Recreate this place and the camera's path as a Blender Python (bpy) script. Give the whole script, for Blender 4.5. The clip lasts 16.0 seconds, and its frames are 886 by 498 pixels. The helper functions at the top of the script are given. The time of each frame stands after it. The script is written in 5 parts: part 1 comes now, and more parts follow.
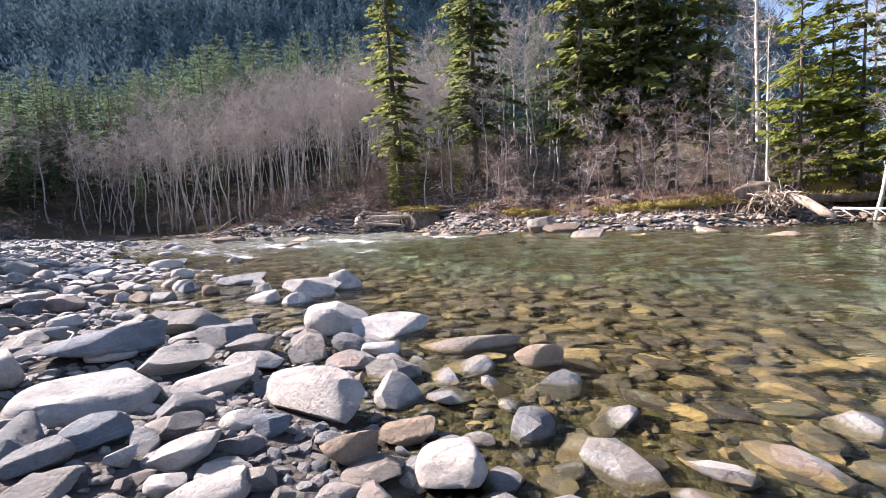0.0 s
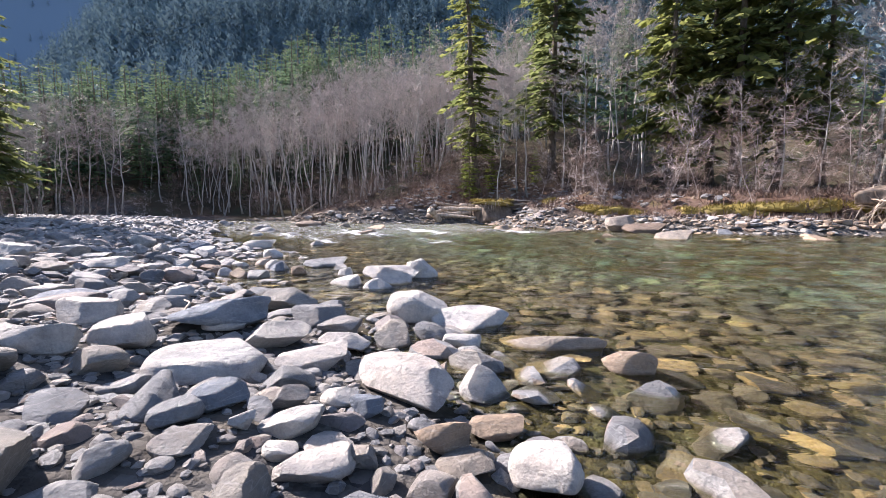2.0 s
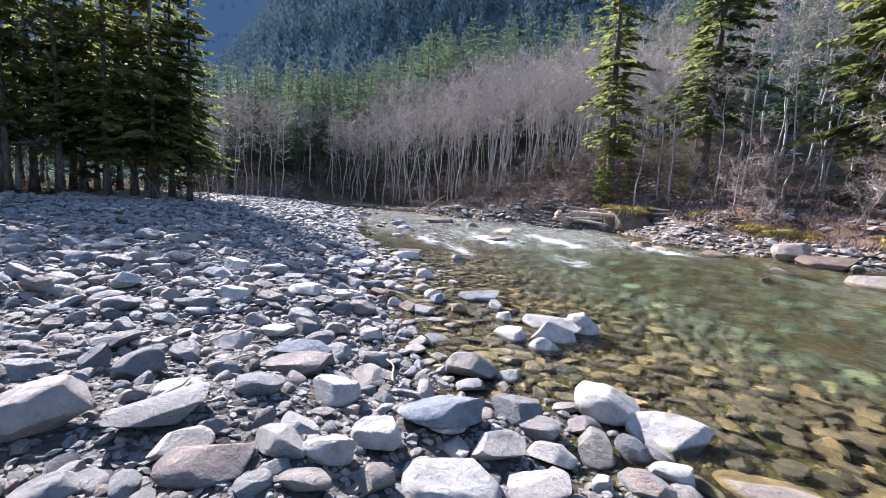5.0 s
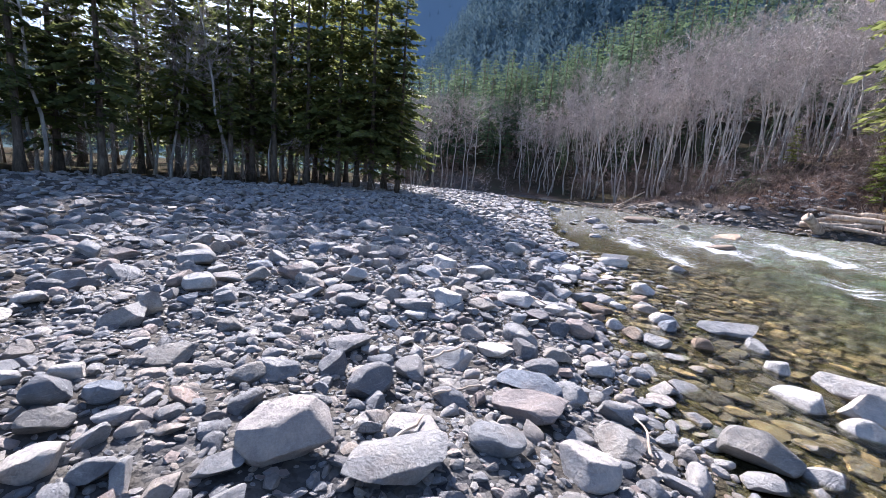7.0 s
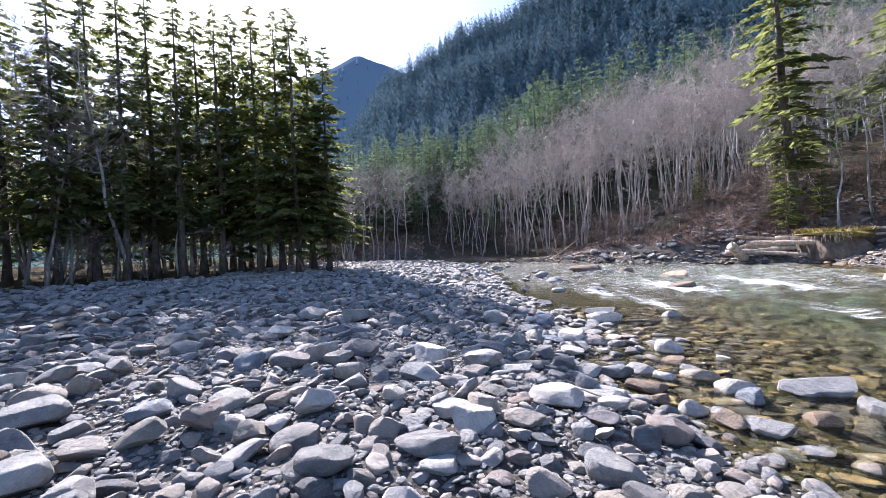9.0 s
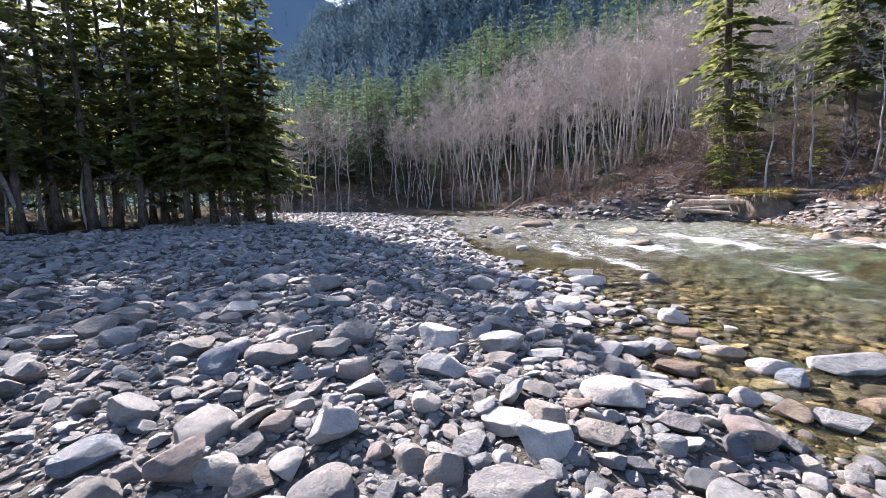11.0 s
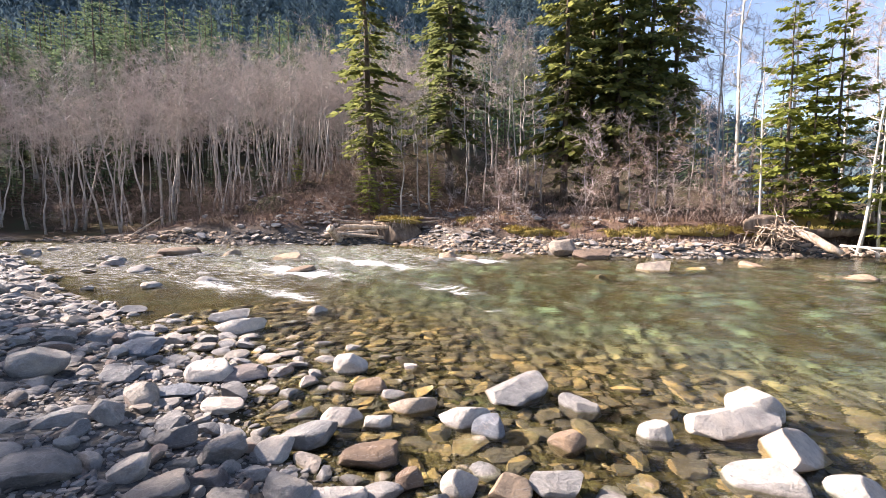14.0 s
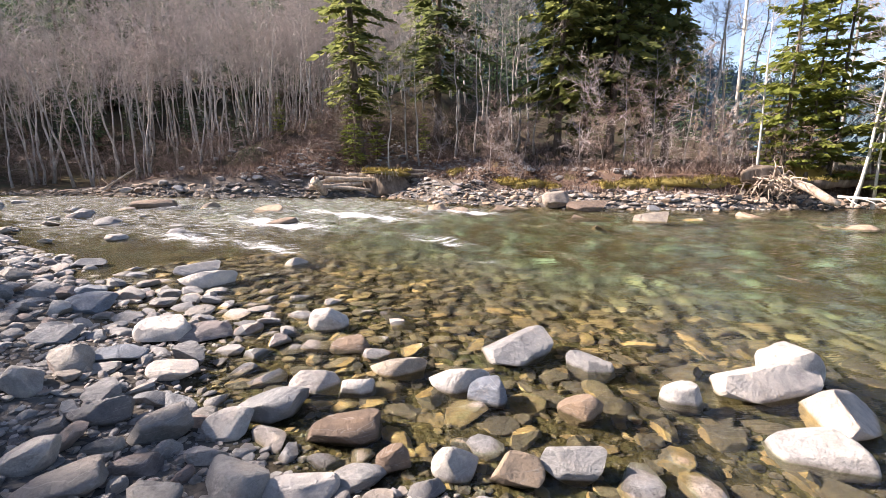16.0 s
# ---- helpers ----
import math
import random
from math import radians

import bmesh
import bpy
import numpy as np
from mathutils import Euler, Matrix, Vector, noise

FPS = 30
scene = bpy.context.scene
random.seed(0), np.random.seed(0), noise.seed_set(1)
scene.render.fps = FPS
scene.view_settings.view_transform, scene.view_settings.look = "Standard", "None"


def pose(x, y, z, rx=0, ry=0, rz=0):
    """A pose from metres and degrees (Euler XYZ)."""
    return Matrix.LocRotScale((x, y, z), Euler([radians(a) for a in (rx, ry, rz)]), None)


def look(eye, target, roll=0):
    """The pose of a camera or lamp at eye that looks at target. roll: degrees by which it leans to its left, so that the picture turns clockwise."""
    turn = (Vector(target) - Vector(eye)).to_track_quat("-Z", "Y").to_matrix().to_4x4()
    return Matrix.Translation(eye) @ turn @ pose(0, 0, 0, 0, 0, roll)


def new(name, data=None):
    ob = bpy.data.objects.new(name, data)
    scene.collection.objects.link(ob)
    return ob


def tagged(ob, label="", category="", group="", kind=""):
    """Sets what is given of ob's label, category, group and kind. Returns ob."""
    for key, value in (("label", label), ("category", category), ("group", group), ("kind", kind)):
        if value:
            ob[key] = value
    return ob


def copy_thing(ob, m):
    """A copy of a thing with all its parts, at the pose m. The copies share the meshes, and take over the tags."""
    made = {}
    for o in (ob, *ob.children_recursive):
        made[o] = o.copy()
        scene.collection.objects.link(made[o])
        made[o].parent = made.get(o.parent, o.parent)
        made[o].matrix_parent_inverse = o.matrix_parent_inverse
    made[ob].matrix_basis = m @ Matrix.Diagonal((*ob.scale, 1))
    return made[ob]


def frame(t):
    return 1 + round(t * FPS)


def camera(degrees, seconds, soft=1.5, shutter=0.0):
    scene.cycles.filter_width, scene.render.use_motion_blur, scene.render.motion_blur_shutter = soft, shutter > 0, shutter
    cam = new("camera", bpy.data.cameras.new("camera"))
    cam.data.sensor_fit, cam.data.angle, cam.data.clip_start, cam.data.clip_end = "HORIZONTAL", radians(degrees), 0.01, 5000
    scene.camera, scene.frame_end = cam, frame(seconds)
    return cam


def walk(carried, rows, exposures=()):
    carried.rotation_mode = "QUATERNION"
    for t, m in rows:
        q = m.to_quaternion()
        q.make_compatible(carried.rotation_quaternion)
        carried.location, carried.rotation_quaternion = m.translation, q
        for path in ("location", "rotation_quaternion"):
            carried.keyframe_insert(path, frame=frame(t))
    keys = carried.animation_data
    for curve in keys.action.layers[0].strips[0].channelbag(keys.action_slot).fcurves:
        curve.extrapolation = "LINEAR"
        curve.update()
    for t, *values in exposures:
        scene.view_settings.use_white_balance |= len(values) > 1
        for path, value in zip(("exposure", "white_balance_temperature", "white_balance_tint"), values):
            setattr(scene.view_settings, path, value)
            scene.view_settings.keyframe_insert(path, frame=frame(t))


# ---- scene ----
cam = camera(92.3, 16.0, 0.8)
PATH = [
    (0, (0.737, -0.013, 0.984), (0.639, 1.979, 0.835), -2.3),
    (0.5, (0.717, -0.02, 0.978), (0.562, 1.969, 0.831), -2.1),
    (1, (0.67, -0.004, 0.997), (0.427, 1.974, 0.823), 0.7),
    (1.5, (0.646, -0.026, 1.007), (0.333, 1.944, 0.857), 0.7),
    (2, (0.599, -0.015, 0.995), (0.186, 1.934, 0.817), 0.1),
    (2.5, (0.496, 0.135, 1.063), (-0.052, 2.054, 0.932), 3.3),
    (3, (0.377, 0.165, 1.392), (-0.328, 2.019, 1.135), 2.6),
    (5.5, (-0.358, -0.283, 1.934), (-1.395, 1.406, 1.671), 4.8),
    (6, (-0.565, -0.253, 1.988), (-1.839, 1.253, 1.657), 4.2),
    (6.5, (-0.796, -0.131, 1.96), (-2.223, 1.228, 1.619), 2.6),
    (7, (-1.128, 0.044, 1.957), (-2.654, 1.29, 1.614), 4.2),
    (7.5, (-1.554, 0.148, 1.954), (-3.011, 1.481, 1.64), 1.0),
    (8, (-1.949, 0.28, 1.97), (-3.287, 1.729, 1.643), 1.7),
    (8.5, (-2.498, 0.615, 1.789), (-3.867, 2.073, 1.773), -0.8),
    (11, (-4.283, 1.004, 1.959), (-5.378, 2.659, 1.708), -1.3),
    (11.5, (-4.544, 1.392, 1.967), (-5.228, 3.263, 1.79), -3.0),
    (12, (-4.736, 1.659, 2.005), (-5.339, 3.565, 1.938), -3.1),
    (12.5, (-4.799, 2.017, 1.881), (-5.315, 3.933, 1.635), 0.4),
    (13, (-4.832, 2.377, 1.896), (-5.063, 4.357, 1.728), -0.4),
    (13.5, (-4.782, 2.72, 1.918), (-4.541, 4.701, 1.787), -3.6),
    (14, (-4.634, 2.943, 1.843), (-4.287, 4.907, 1.695), 0.4),
    (14.5, (-4.562, 3.011, 1.829), (-4.165, 4.965, 1.67), 0.6),
    (15, (-4.602, 3.261, 1.769), (-4.201, 5.206, 1.53), 1.0),
    (15.5, (-4.605, 3.576, 1.66), (-4.134, 5.507, 1.435), 1.9),
    (16, (-4.523, 3.602, 1.621), (-4.131, 5.531, 1.268), 0.4),
]
EXPOSURES = [(0, 1.89, 6500, 22), (3, 1.89, 6200, 20), (5.5, 1.89, 5900, 19), (8.5, 1.94, 5900, 20), (11, 2.04, 6250, 20), (12.5, 2.09, 6800, 21), (14.5, 1.97, 7150, 22), (16, 1.92, 7050, 21)]
walk(cam, [(t, look(eye, target, roll)) for t, eye, target, roll in PATH], EXPOSURES)

# world and sun
SUN_AZ, SUN_EL = -68.0, 34.6
world = bpy.data.worlds.new("world")
scene.world = world
world.use_nodes = True
wn = world.node_tree
wn.nodes.clear()
sky = wn.nodes.new("ShaderNodeTexSky")
sky.sky_type = "NISHITA"
sky.sun_disc = False
sky.sun_elevation, sky.sun_rotation = radians(SUN_EL), radians(SUN_AZ % 360)
sky.air_density, sky.dust_density, sky.ozone_density = 1.0, 0.6, 1.5
bg = wn.nodes.new("ShaderNodeBackground")
bg.inputs["Strength"].default_value = 0.08
wo = wn.nodes.new("ShaderNodeOutputWorld")
wn.links.new(sky.outputs[0], bg.inputs[0])
wn.links.new(bg.outputs[0], wo.inputs[0])
sun = new("sun", bpy.data.lights.new("sun", "SUN"))
sun.data.energy, sun.data.angle, sun.data.color = 5.0, radians(0.55), (1.0, 0.94, 0.86)
sun_dir = Vector((math.sin(radians(SUN_AZ)) * math.cos(radians(SUN_EL)), math.cos(radians(SUN_AZ)) * math.cos(radians(SUN_EL)), math.sin(radians(SUN_EL))))
sun.matrix_world = look(tuple(sun_dir * 60), (0, 0, 0))


# ---- materials ----
def nodes_of(name):
    m = bpy.data.materials.new(name)
    m.use_nodes = True
    nt = m.node_tree
    nt.nodes.clear()
    return m, nt


def nd(nt, kind, **values):
    n = nt.nodes.new("ShaderNode" + kind)
    for k, v in values.items():
        if k in n.inputs:
            n.inputs[k].default_value = v
        else:
            n.inputs[k.replace("_", " ")].default_value = v
    return n


def ramp(nt, fac, stops):
    r = nt.nodes.new("ShaderNodeValToRGB")
    while len(r.color_ramp.elements) < len(stops):
        r.color_ramp.elements.new(0.5)
    for e, (p, c) in zip(r.color_ramp.elements, stops):
        e.position, e.color = p, (*c, 1)
    nt.links.new(fac, r.inputs[0])
    return r.outputs[0]


def mixc(nt, fac, a, b, mode="MIX"):
    m = nt.nodes.new("ShaderNodeMix")
    m.data_type, m.blend_type = "RGBA", mode
    for sock, v in ((m.inputs[0], fac), (m.inputs[6], a), (m.inputs[7], b)):
        if isinstance(v, (int, float)):
            sock.default_value = v
        elif isinstance(v, tuple):
            sock.default_value = (*v, 1)
        else:
            nt.links.new(v, sock)
    return m.outputs[2]


def math_n(nt, op, a, b=0.0, clamp=False):
    m = nt.nodes.new("ShaderNodeMath")
    m.operation, m.use_clamp = op, clamp
    for sock, v in ((m.inputs[0], a), (m.inputs[1], b)):
        if isinstance(v, (int, float)):
            sock.default_value = v
        else:
            nt.links.new(v, sock)
    return m.outputs[0]


def noise_n(nt, scale, detail=4.0, rough=0.6, vec=None, stretch=None):
    n = nd(nt, "TexNoise", Scale=scale, Detail=detail, Roughness=rough)
    if vec is None:
        vec = nt.nodes.new("ShaderNodeNewGeometry").outputs["Position"]
    if stretch:
        mp = nt.nodes.new("ShaderNodeMapping")
        mp.inputs["Rotation"].default_value = stretch[1]
        mp.inputs["Scale"].default_value = stretch[0]
        nt.links.new(vec, mp.inputs[0])
        vec = mp.outputs[0]
    nt.links.new(vec, n.inputs["Vector"])
    return n.outputs["Fac"]


def bumped(nt, height, strength, distance):
    b = nd(nt, "Bump", Strength=strength, Distance=distance)
    nt.links.new(height, b.inputs["Height"])
    return b.outputs[0]


def finish(nt, shader):
    o = nt.nodes.new("ShaderNodeOutputMaterial")
    nt.links.new(shader, o.inputs[0])


def surface(nt, color, rough=0.8, normal=None, spec=0.4):
    p = nd(nt, "BsdfPrincipled")
    for key, v in (("Base Color", color), ("Roughness", rough), ("Specular IOR Level", spec)):
        if isinstance(v, (int, float)):
            p.inputs[key].default_value = v
        elif isinstance(v, tuple):
            p.inputs[key].default_value = (*v, 1)
        else:
            nt.links.new(v, p.inputs[key])
    if normal:
        nt.links.new(normal, p.inputs["Normal"])
    return p.outputs[0]


GREYS = [(0.0, (0.13, 0.135, 0.145)), (0.18, (0.31, 0.305, 0.30)), (0.36, (0.20, 0.21, 0.225)), (0.52, (0.39, 0.375, 0.355)), (0.64, (0.24, 0.225, 0.205)),
         (0.76, (0.34, 0.30, 0.265)), (0.85, (0.17, 0.18, 0.195)), (0.93, (0.30, 0.235, 0.205)), (1.0, (0.47, 0.455, 0.43))]
PALES = [(0.0, (0.44, 0.43, 0.41)), (0.5, (0.53, 0.505, 0.475)), (1.0, (0.46, 0.42, 0.385))]
BLUES = [(0.0, (0.17, 0.195, 0.235)), (0.5, (0.22, 0.245, 0.28)), (1.0, (0.15, 0.175, 0.21))]
WARMS = [(0.0, (0.15, 0.11, 0.085)), (0.3, (0.27, 0.20, 0.145)), (0.55, (0.36, 0.275, 0.20)), (0.75, (0.20, 0.17, 0.145)), (1.0, (0.37, 0.325, 0.275))]


def stone_material(name, per_island, palette=GREYS):
    """Grey river stone: each stone has a tint of its own, pale veins, speckle, lichen, and brown algae below the water
    line; the deep water's green is put into the colour lower down.
    """
    m, nt = nodes_of(name)
    geo = nt.nodes.new("ShaderNodeNewGeometry")
    if per_island:
        rnd = geo.outputs["Random Per Island"]
    else:
        rnd = nt.nodes.new("ShaderNodeObjectInfo").outputs["Random"]
    tint = ramp(nt, rnd, palette)
    big = noise_n(nt, 5.0, 5.0, 0.65)
    col = mixc(nt, 0.75, tint, ramp(nt, big, [(0.28, (0.42, 0.43, 0.47)), (0.48, (0.95, 0.95, 0.95)), (0.72, (1.5, 1.42, 1.3))]), "MULTIPLY")
    fine = noise_n(nt, 70.0, 6.0, 0.75)
    stain = ramp(nt, noise_n(nt, 2.3, 8.0, 0.75), [(0.52, (0, 0, 0)), (0.66, (1, 1, 1))])
    col = mixc(nt, math_n(nt, "MULTIPLY", stain, 0.5), col, mixc(nt, 0.6, col, (0.26, 0.185, 0.13)))
    col = mixc(nt, 0.4, col, ramp(nt, fine, [(0.35, (0.66, 0.66, 0.66)), (0.65, (1.25, 1.25, 1.25))]), "MULTIPLY")
    vein = noise_n(nt, 3.0, 3.0, 0.5, None, ((1.0, 1.0, 9.0), (0.5, 0.3, 0.2)))
    veins = ramp(nt, vein, [(0.49, (0, 0, 0)), (0.505, (1, 1, 1)), (0.52, (0, 0, 0))])
    col = mixc(nt, math_n(nt, "MULTIPLY", veins, 0.22), col, (0.6, 0.58, 0.55))
    crack = nd(nt, "TexVoronoi", Scale=3.0)
    crack.feature = "DISTANCE_TO_EDGE"
    wob = nt.nodes.new("ShaderNodeVectorMath")
    wob.operation = "MULTIPLY_ADD"
    wob.inputs[1].default_value = (0.35, 0.35, 0.35)
    swirl = nd(nt, "TexNoise", Scale=7.0, Detail=5.0)
    nt.links.new(geo.outputs["Position"], swirl.inputs["Vector"])
    nt.links.new(swirl.outputs["Color"], wob.inputs[0])
    nt.links.new(geo.outputs["Position"], wob.inputs[2])
    nt.links.new(wob.outputs[0], crack.inputs["Vector"])
    cracks = ramp(nt, crack.outputs["Distance"], [(0.0, (1, 1, 1)), (0.013, (0, 0, 0))])
    col = mixc(nt, math_n(nt, "MULTIPLY", cracks, 0.07), col, (0.10, 0.10, 0.10))
    lichen = ramp(nt, noise_n(nt, 11.0, 6.0, 0.8), [(0.62, (0, 0, 0)), (0.70, (1, 1, 1))])
    col = mixc(nt, math_n(nt, "MULTIPLY", lichen, 0.5), col, (0.16, 0.165, 0.16))
    sep = nt.nodes.new("ShaderNodeSeparateXYZ")
    nt.links.new(geo.outputs["Position"], sep.inputs[0])
    edge = math_n(nt, "ADD", sep.outputs[2], math_n(nt, "MULTIPLY", big, 0.06))
    wet = math_n(nt, "SUBTRACT", 1.0, math_n(nt, "MULTIPLY", math_n(nt, "SUBTRACT", edge, 0.015), 28.0, True), True)
    algae = ramp(nt, noise_n(nt, 3.2, 6.0, 0.75), [(0.28, (0.022, 0.017, 0.010)), (0.43, (0.105, 0.065, 0.026)), (0.58, (0.22, 0.145, 0.06)), (0.68, (0.15, 0.13, 0.055)), (0.8, (0.06, 0.06, 0.03))])
    # green tint of deep water put into the stone colour, stronger with depth
    deep = math_n(nt, "MULTIPLY", math_n(nt, "SUBTRACT", -0.22, sep.outputs[2]), 2.2, True)
    algae = mixc(nt, deep, algae, ramp(nt, noise_n(nt, 1.1, 5.0, 0.7), [(0.3, (0.03, 0.06, 0.045)), (0.5, (0.085, 0.15, 0.105)), (0.66, (0.20, 0.23, 0.12)), (0.8, (0.07, 0.125, 0.10))]))
    algae = mixc(nt, 0.85, algae, ramp(nt, rnd, [(0.0, (0.11, 0.11, 0.11)), (0.35, (0.36, 0.37, 0.34)), (0.6, (0.62, 0.64, 0.56)), (0.85, (1.1, 1.08, 0.75)), (1.0, (2.0, 1.9, 1.5))]), "MULTIPLY")
    col = mixc(nt, math_n(nt, "MULTIPLY", wet, 0.88), col, algae)
    rough = math_n(nt, "SUBTRACT", 0.82, math_n(nt, "MULTIPLY", wet, 0.3))
    relief = math_n(nt, "ADD", math_n(nt, "ADD", math_n(nt, "MULTIPLY", fine, 0.2), math_n(nt, "MULTIPLY", big, 1.3)), math_n(nt, "SUBTRACT", noise_n(nt, 13.0, 8.0, 0.75), math_n(nt, "MULTIPLY", cracks, 0.08)))
    finish(nt, surface(nt, col, rough, bumped(nt, relief, 1.0, 0.06), 0.3))
    return m


def ground_material():
    """Gravel and silt on the bar, brown bed under the water, earth, moss and leaf litter on the far bank, dark forest
    floor on the hills, blue haze put into the mountains' colour.
    """
    m, nt = nodes_of("ground")
    geo = nt.nodes.new("ShaderNodeNewGeometry")
    pos = geo.outputs["Position"]
    vor = nd(nt, "TexVoronoi", Scale=17.0, Randomness=1.0)
    nt.links.new(pos, vor.inputs["Vector"])
    vor2 = nd(nt, "TexVoronoi", Scale=5.0, Randomness=1.0)
    nt.links.new(pos, vor2.inputs["Vector"])
    sepc = nt.nodes.new("ShaderNodeSeparateColor")
    nt.links.new(vor.outputs["Color"], sepc.inputs[0])
    pebble = ramp(nt, sepc.outputs[0], [(0.0, (0.045, 0.045, 0.05)), (0.4, (0.095, 0.095, 0.095)), (0.75, (0.15, 0.14, 0.125)), (1.0, (0.24, 0.23, 0.22))])
    silt = ramp(nt, noise_n(nt, 2.0, 6.0), [(0.35, (0.055, 0.05, 0.045)), (0.65, (0.12, 0.108, 0.094))])
    gravel = mixc(nt, ramp(nt, noise_n(nt, 0.9, 4.0), [(0.4, (0, 0, 0)), (0.58, (1, 1, 1))]), pebble, silt)
    bed = mixc(nt, 0.8, ramp(nt, noise_n(nt, 1.2, 6.0, 0.7), [(0.3, (0.022, 0.02, 0.012)), (0.5, (0.06, 0.048, 0.024)), (0.7, (0.05, 0.055, 0.03))]),
               ramp(nt, sepc.outputs[0], [(0.0, (0.5, 0.5, 0.5)), (1.0, (1.3, 1.25, 1.1))]), "MULTIPLY")
    earth = ramp(nt, noise_n(nt, 0.6, 8.0, 0.7), [(0.3, (0.065, 0.042, 0.032)), (0.46, (0.145, 0.092, 0.068)), (0.58, (0.22, 0.15, 0.115)), (0.68, (0.13, 0.105, 0.05)), (0.8, (0.19, 0.13, 0.09))])
    woods = ramp(nt, noise_n(nt, 0.25, 8.0, 0.7), [(0.3, (0.040, 0.040, 0.030)), (0.5, (0.075, 0.060, 0.042)), (0.7, (0.060, 0.075, 0.045))])

    def attr(name):
        a = nt.nodes.new("ShaderNodeAttribute")
        a.attribute_name = name
        return a.outputs["Fac"]
    sep = nt.nodes.new("ShaderNodeSeparateXYZ")
    nt.links.new(pos, sep.inputs[0])
    under = math_n(nt, "SUBTRACT", 1.0, math_n(nt, "MULTIPLY", math_n(nt, "ADD", sep.outputs[2], 0.02), 14.0, True), True)
    col = mixc(nt, attr("earth"), gravel, earth)
    col = mixc(nt, under, col, bed)
    col = mixc(nt, attr("woods"), col, woods)
    # blue haze put into the mountain ground colour, paler in the far distance
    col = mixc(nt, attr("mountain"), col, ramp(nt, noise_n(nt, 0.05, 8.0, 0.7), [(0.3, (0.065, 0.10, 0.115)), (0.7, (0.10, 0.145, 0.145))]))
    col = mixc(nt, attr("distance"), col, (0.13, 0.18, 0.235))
    rel = math_n(nt, "ADD", math_n(nt, "MULTIPLY", vor.outputs["Distance"], -0.6), math_n(nt, "ADD", math_n(nt, "MULTIPLY", vor2.outputs["Distance"], -0.5), noise_n(nt, 30.0, 6.0)))
    finish(nt, surface(nt, col, 0.9, bumped(nt, rel, 0.9, 0.05), 0.0))
    return m


def water_material():
    """Clear green river water with ripples along the current, and white foam where it breaks."""
    m, nt = nodes_of("river_water")
    flow = (0.0, 0.0, -radians(131.3))
    pos = nt.nodes.new("ShaderNodeNewGeometry").outputs["Position"]
    r1 = noise_n(nt, 2.6, 3.0, 0.55, pos, ((0.55, 1.5, 1.0), flow))
    r2 = noise_n(nt, 9.0, 3.0, 0.6, pos, ((0.5, 1.3, 1.0), flow))
    a = nt.nodes.new("ShaderNodeAttribute")
    a.attribute_name = "foam"
    r3 = noise_n(nt, 5.0, 4.0, 0.6, pos, ((0.8, 1.3, 1.0), flow))
    ripple = math_n(nt, "ADD", math_n(nt, "ADD", r1, math_n(nt, "MULTIPLY", r2, 0.3)), math_n(nt, "MULTIPLY", r3, math_n(nt, "MULTIPLY", a.outputs["Fac"], 2.2)))
    nrm = bumped(nt, ripple, 0.65, 0.085)
    refr = nd(nt, "BsdfRefraction", Roughness=0.0, IOR=1.33)
    refr.inputs["Color"].default_value = (0.87, 0.945, 0.86, 1)
    glos = nd(nt, "BsdfGlossy", Roughness=0.03)
    fres = nd(nt, "Fresnel", IOR=1.33)
    for n in (refr, glos, fres):
        nt.links.new(nrm, n.inputs["Normal"])
    mx = nt.nodes.new("ShaderNodeMixShader")
    nt.links.new(fres.outputs[0], mx.inputs[0])
    nt.links.new(refr.outputs[0], mx.inputs[1])
    nt.links.new(glos.outputs[0], mx.inputs[2])
    f1 = noise_n(nt, 5.5, 9.0, 0.85, pos, ((0.42, 1.7, 1.0), flow))
    thr = math_n(nt, "SUBTRACT", math_n(nt, "ADD", f1, math_n(nt, "MULTIPLY", a.outputs["Fac"], 0.34)), 0.76)
    foam = math_n(nt, "MULTIPLY", thr, 4.0, True)
    white = nd(nt, "BsdfDiffuse")
    white.inputs["Color"].default_value = (0.82, 0.85, 0.86, 1)
    nt.links.new(bumped(nt, noise_n(nt, 22.0, 5.0), 0.8, 0.05), white.inputs["Normal"])
    mx2 = nt.nodes.new("ShaderNodeMixShader")
    nt.links.new(foam, mx2.inputs[0])
    nt.links.new(mx.outputs[0], mx2.inputs[1])
    nt.links.new(white.outputs[0], mx2.inputs[2])
    finish(nt, mx2.outputs[0])
    return m


def bark_material(name, low, mid, high, scale=9.0):
    m, nt = nodes_of(name)
    n = noise_n(nt, scale, 6.0, 0.7, None, ((1.0, 1.0, 0.25), (0, 0, 0)))
    col = ramp(nt, n, [(0.32, low), (0.5, mid), (0.68, high)])
    patch = ramp(nt, noise_n(nt, 1.1, 5.0, 0.7), [(0.4, (0.75, 0.75, 0.75)), (0.62, (1.15, 1.15, 1.12))])
    finish(nt, surface(nt, mixc(nt, 1.0, col, patch, "MULTIPLY"), 0.85, bumped(nt, n, 0.7, 0.03), 0.25))
    return m


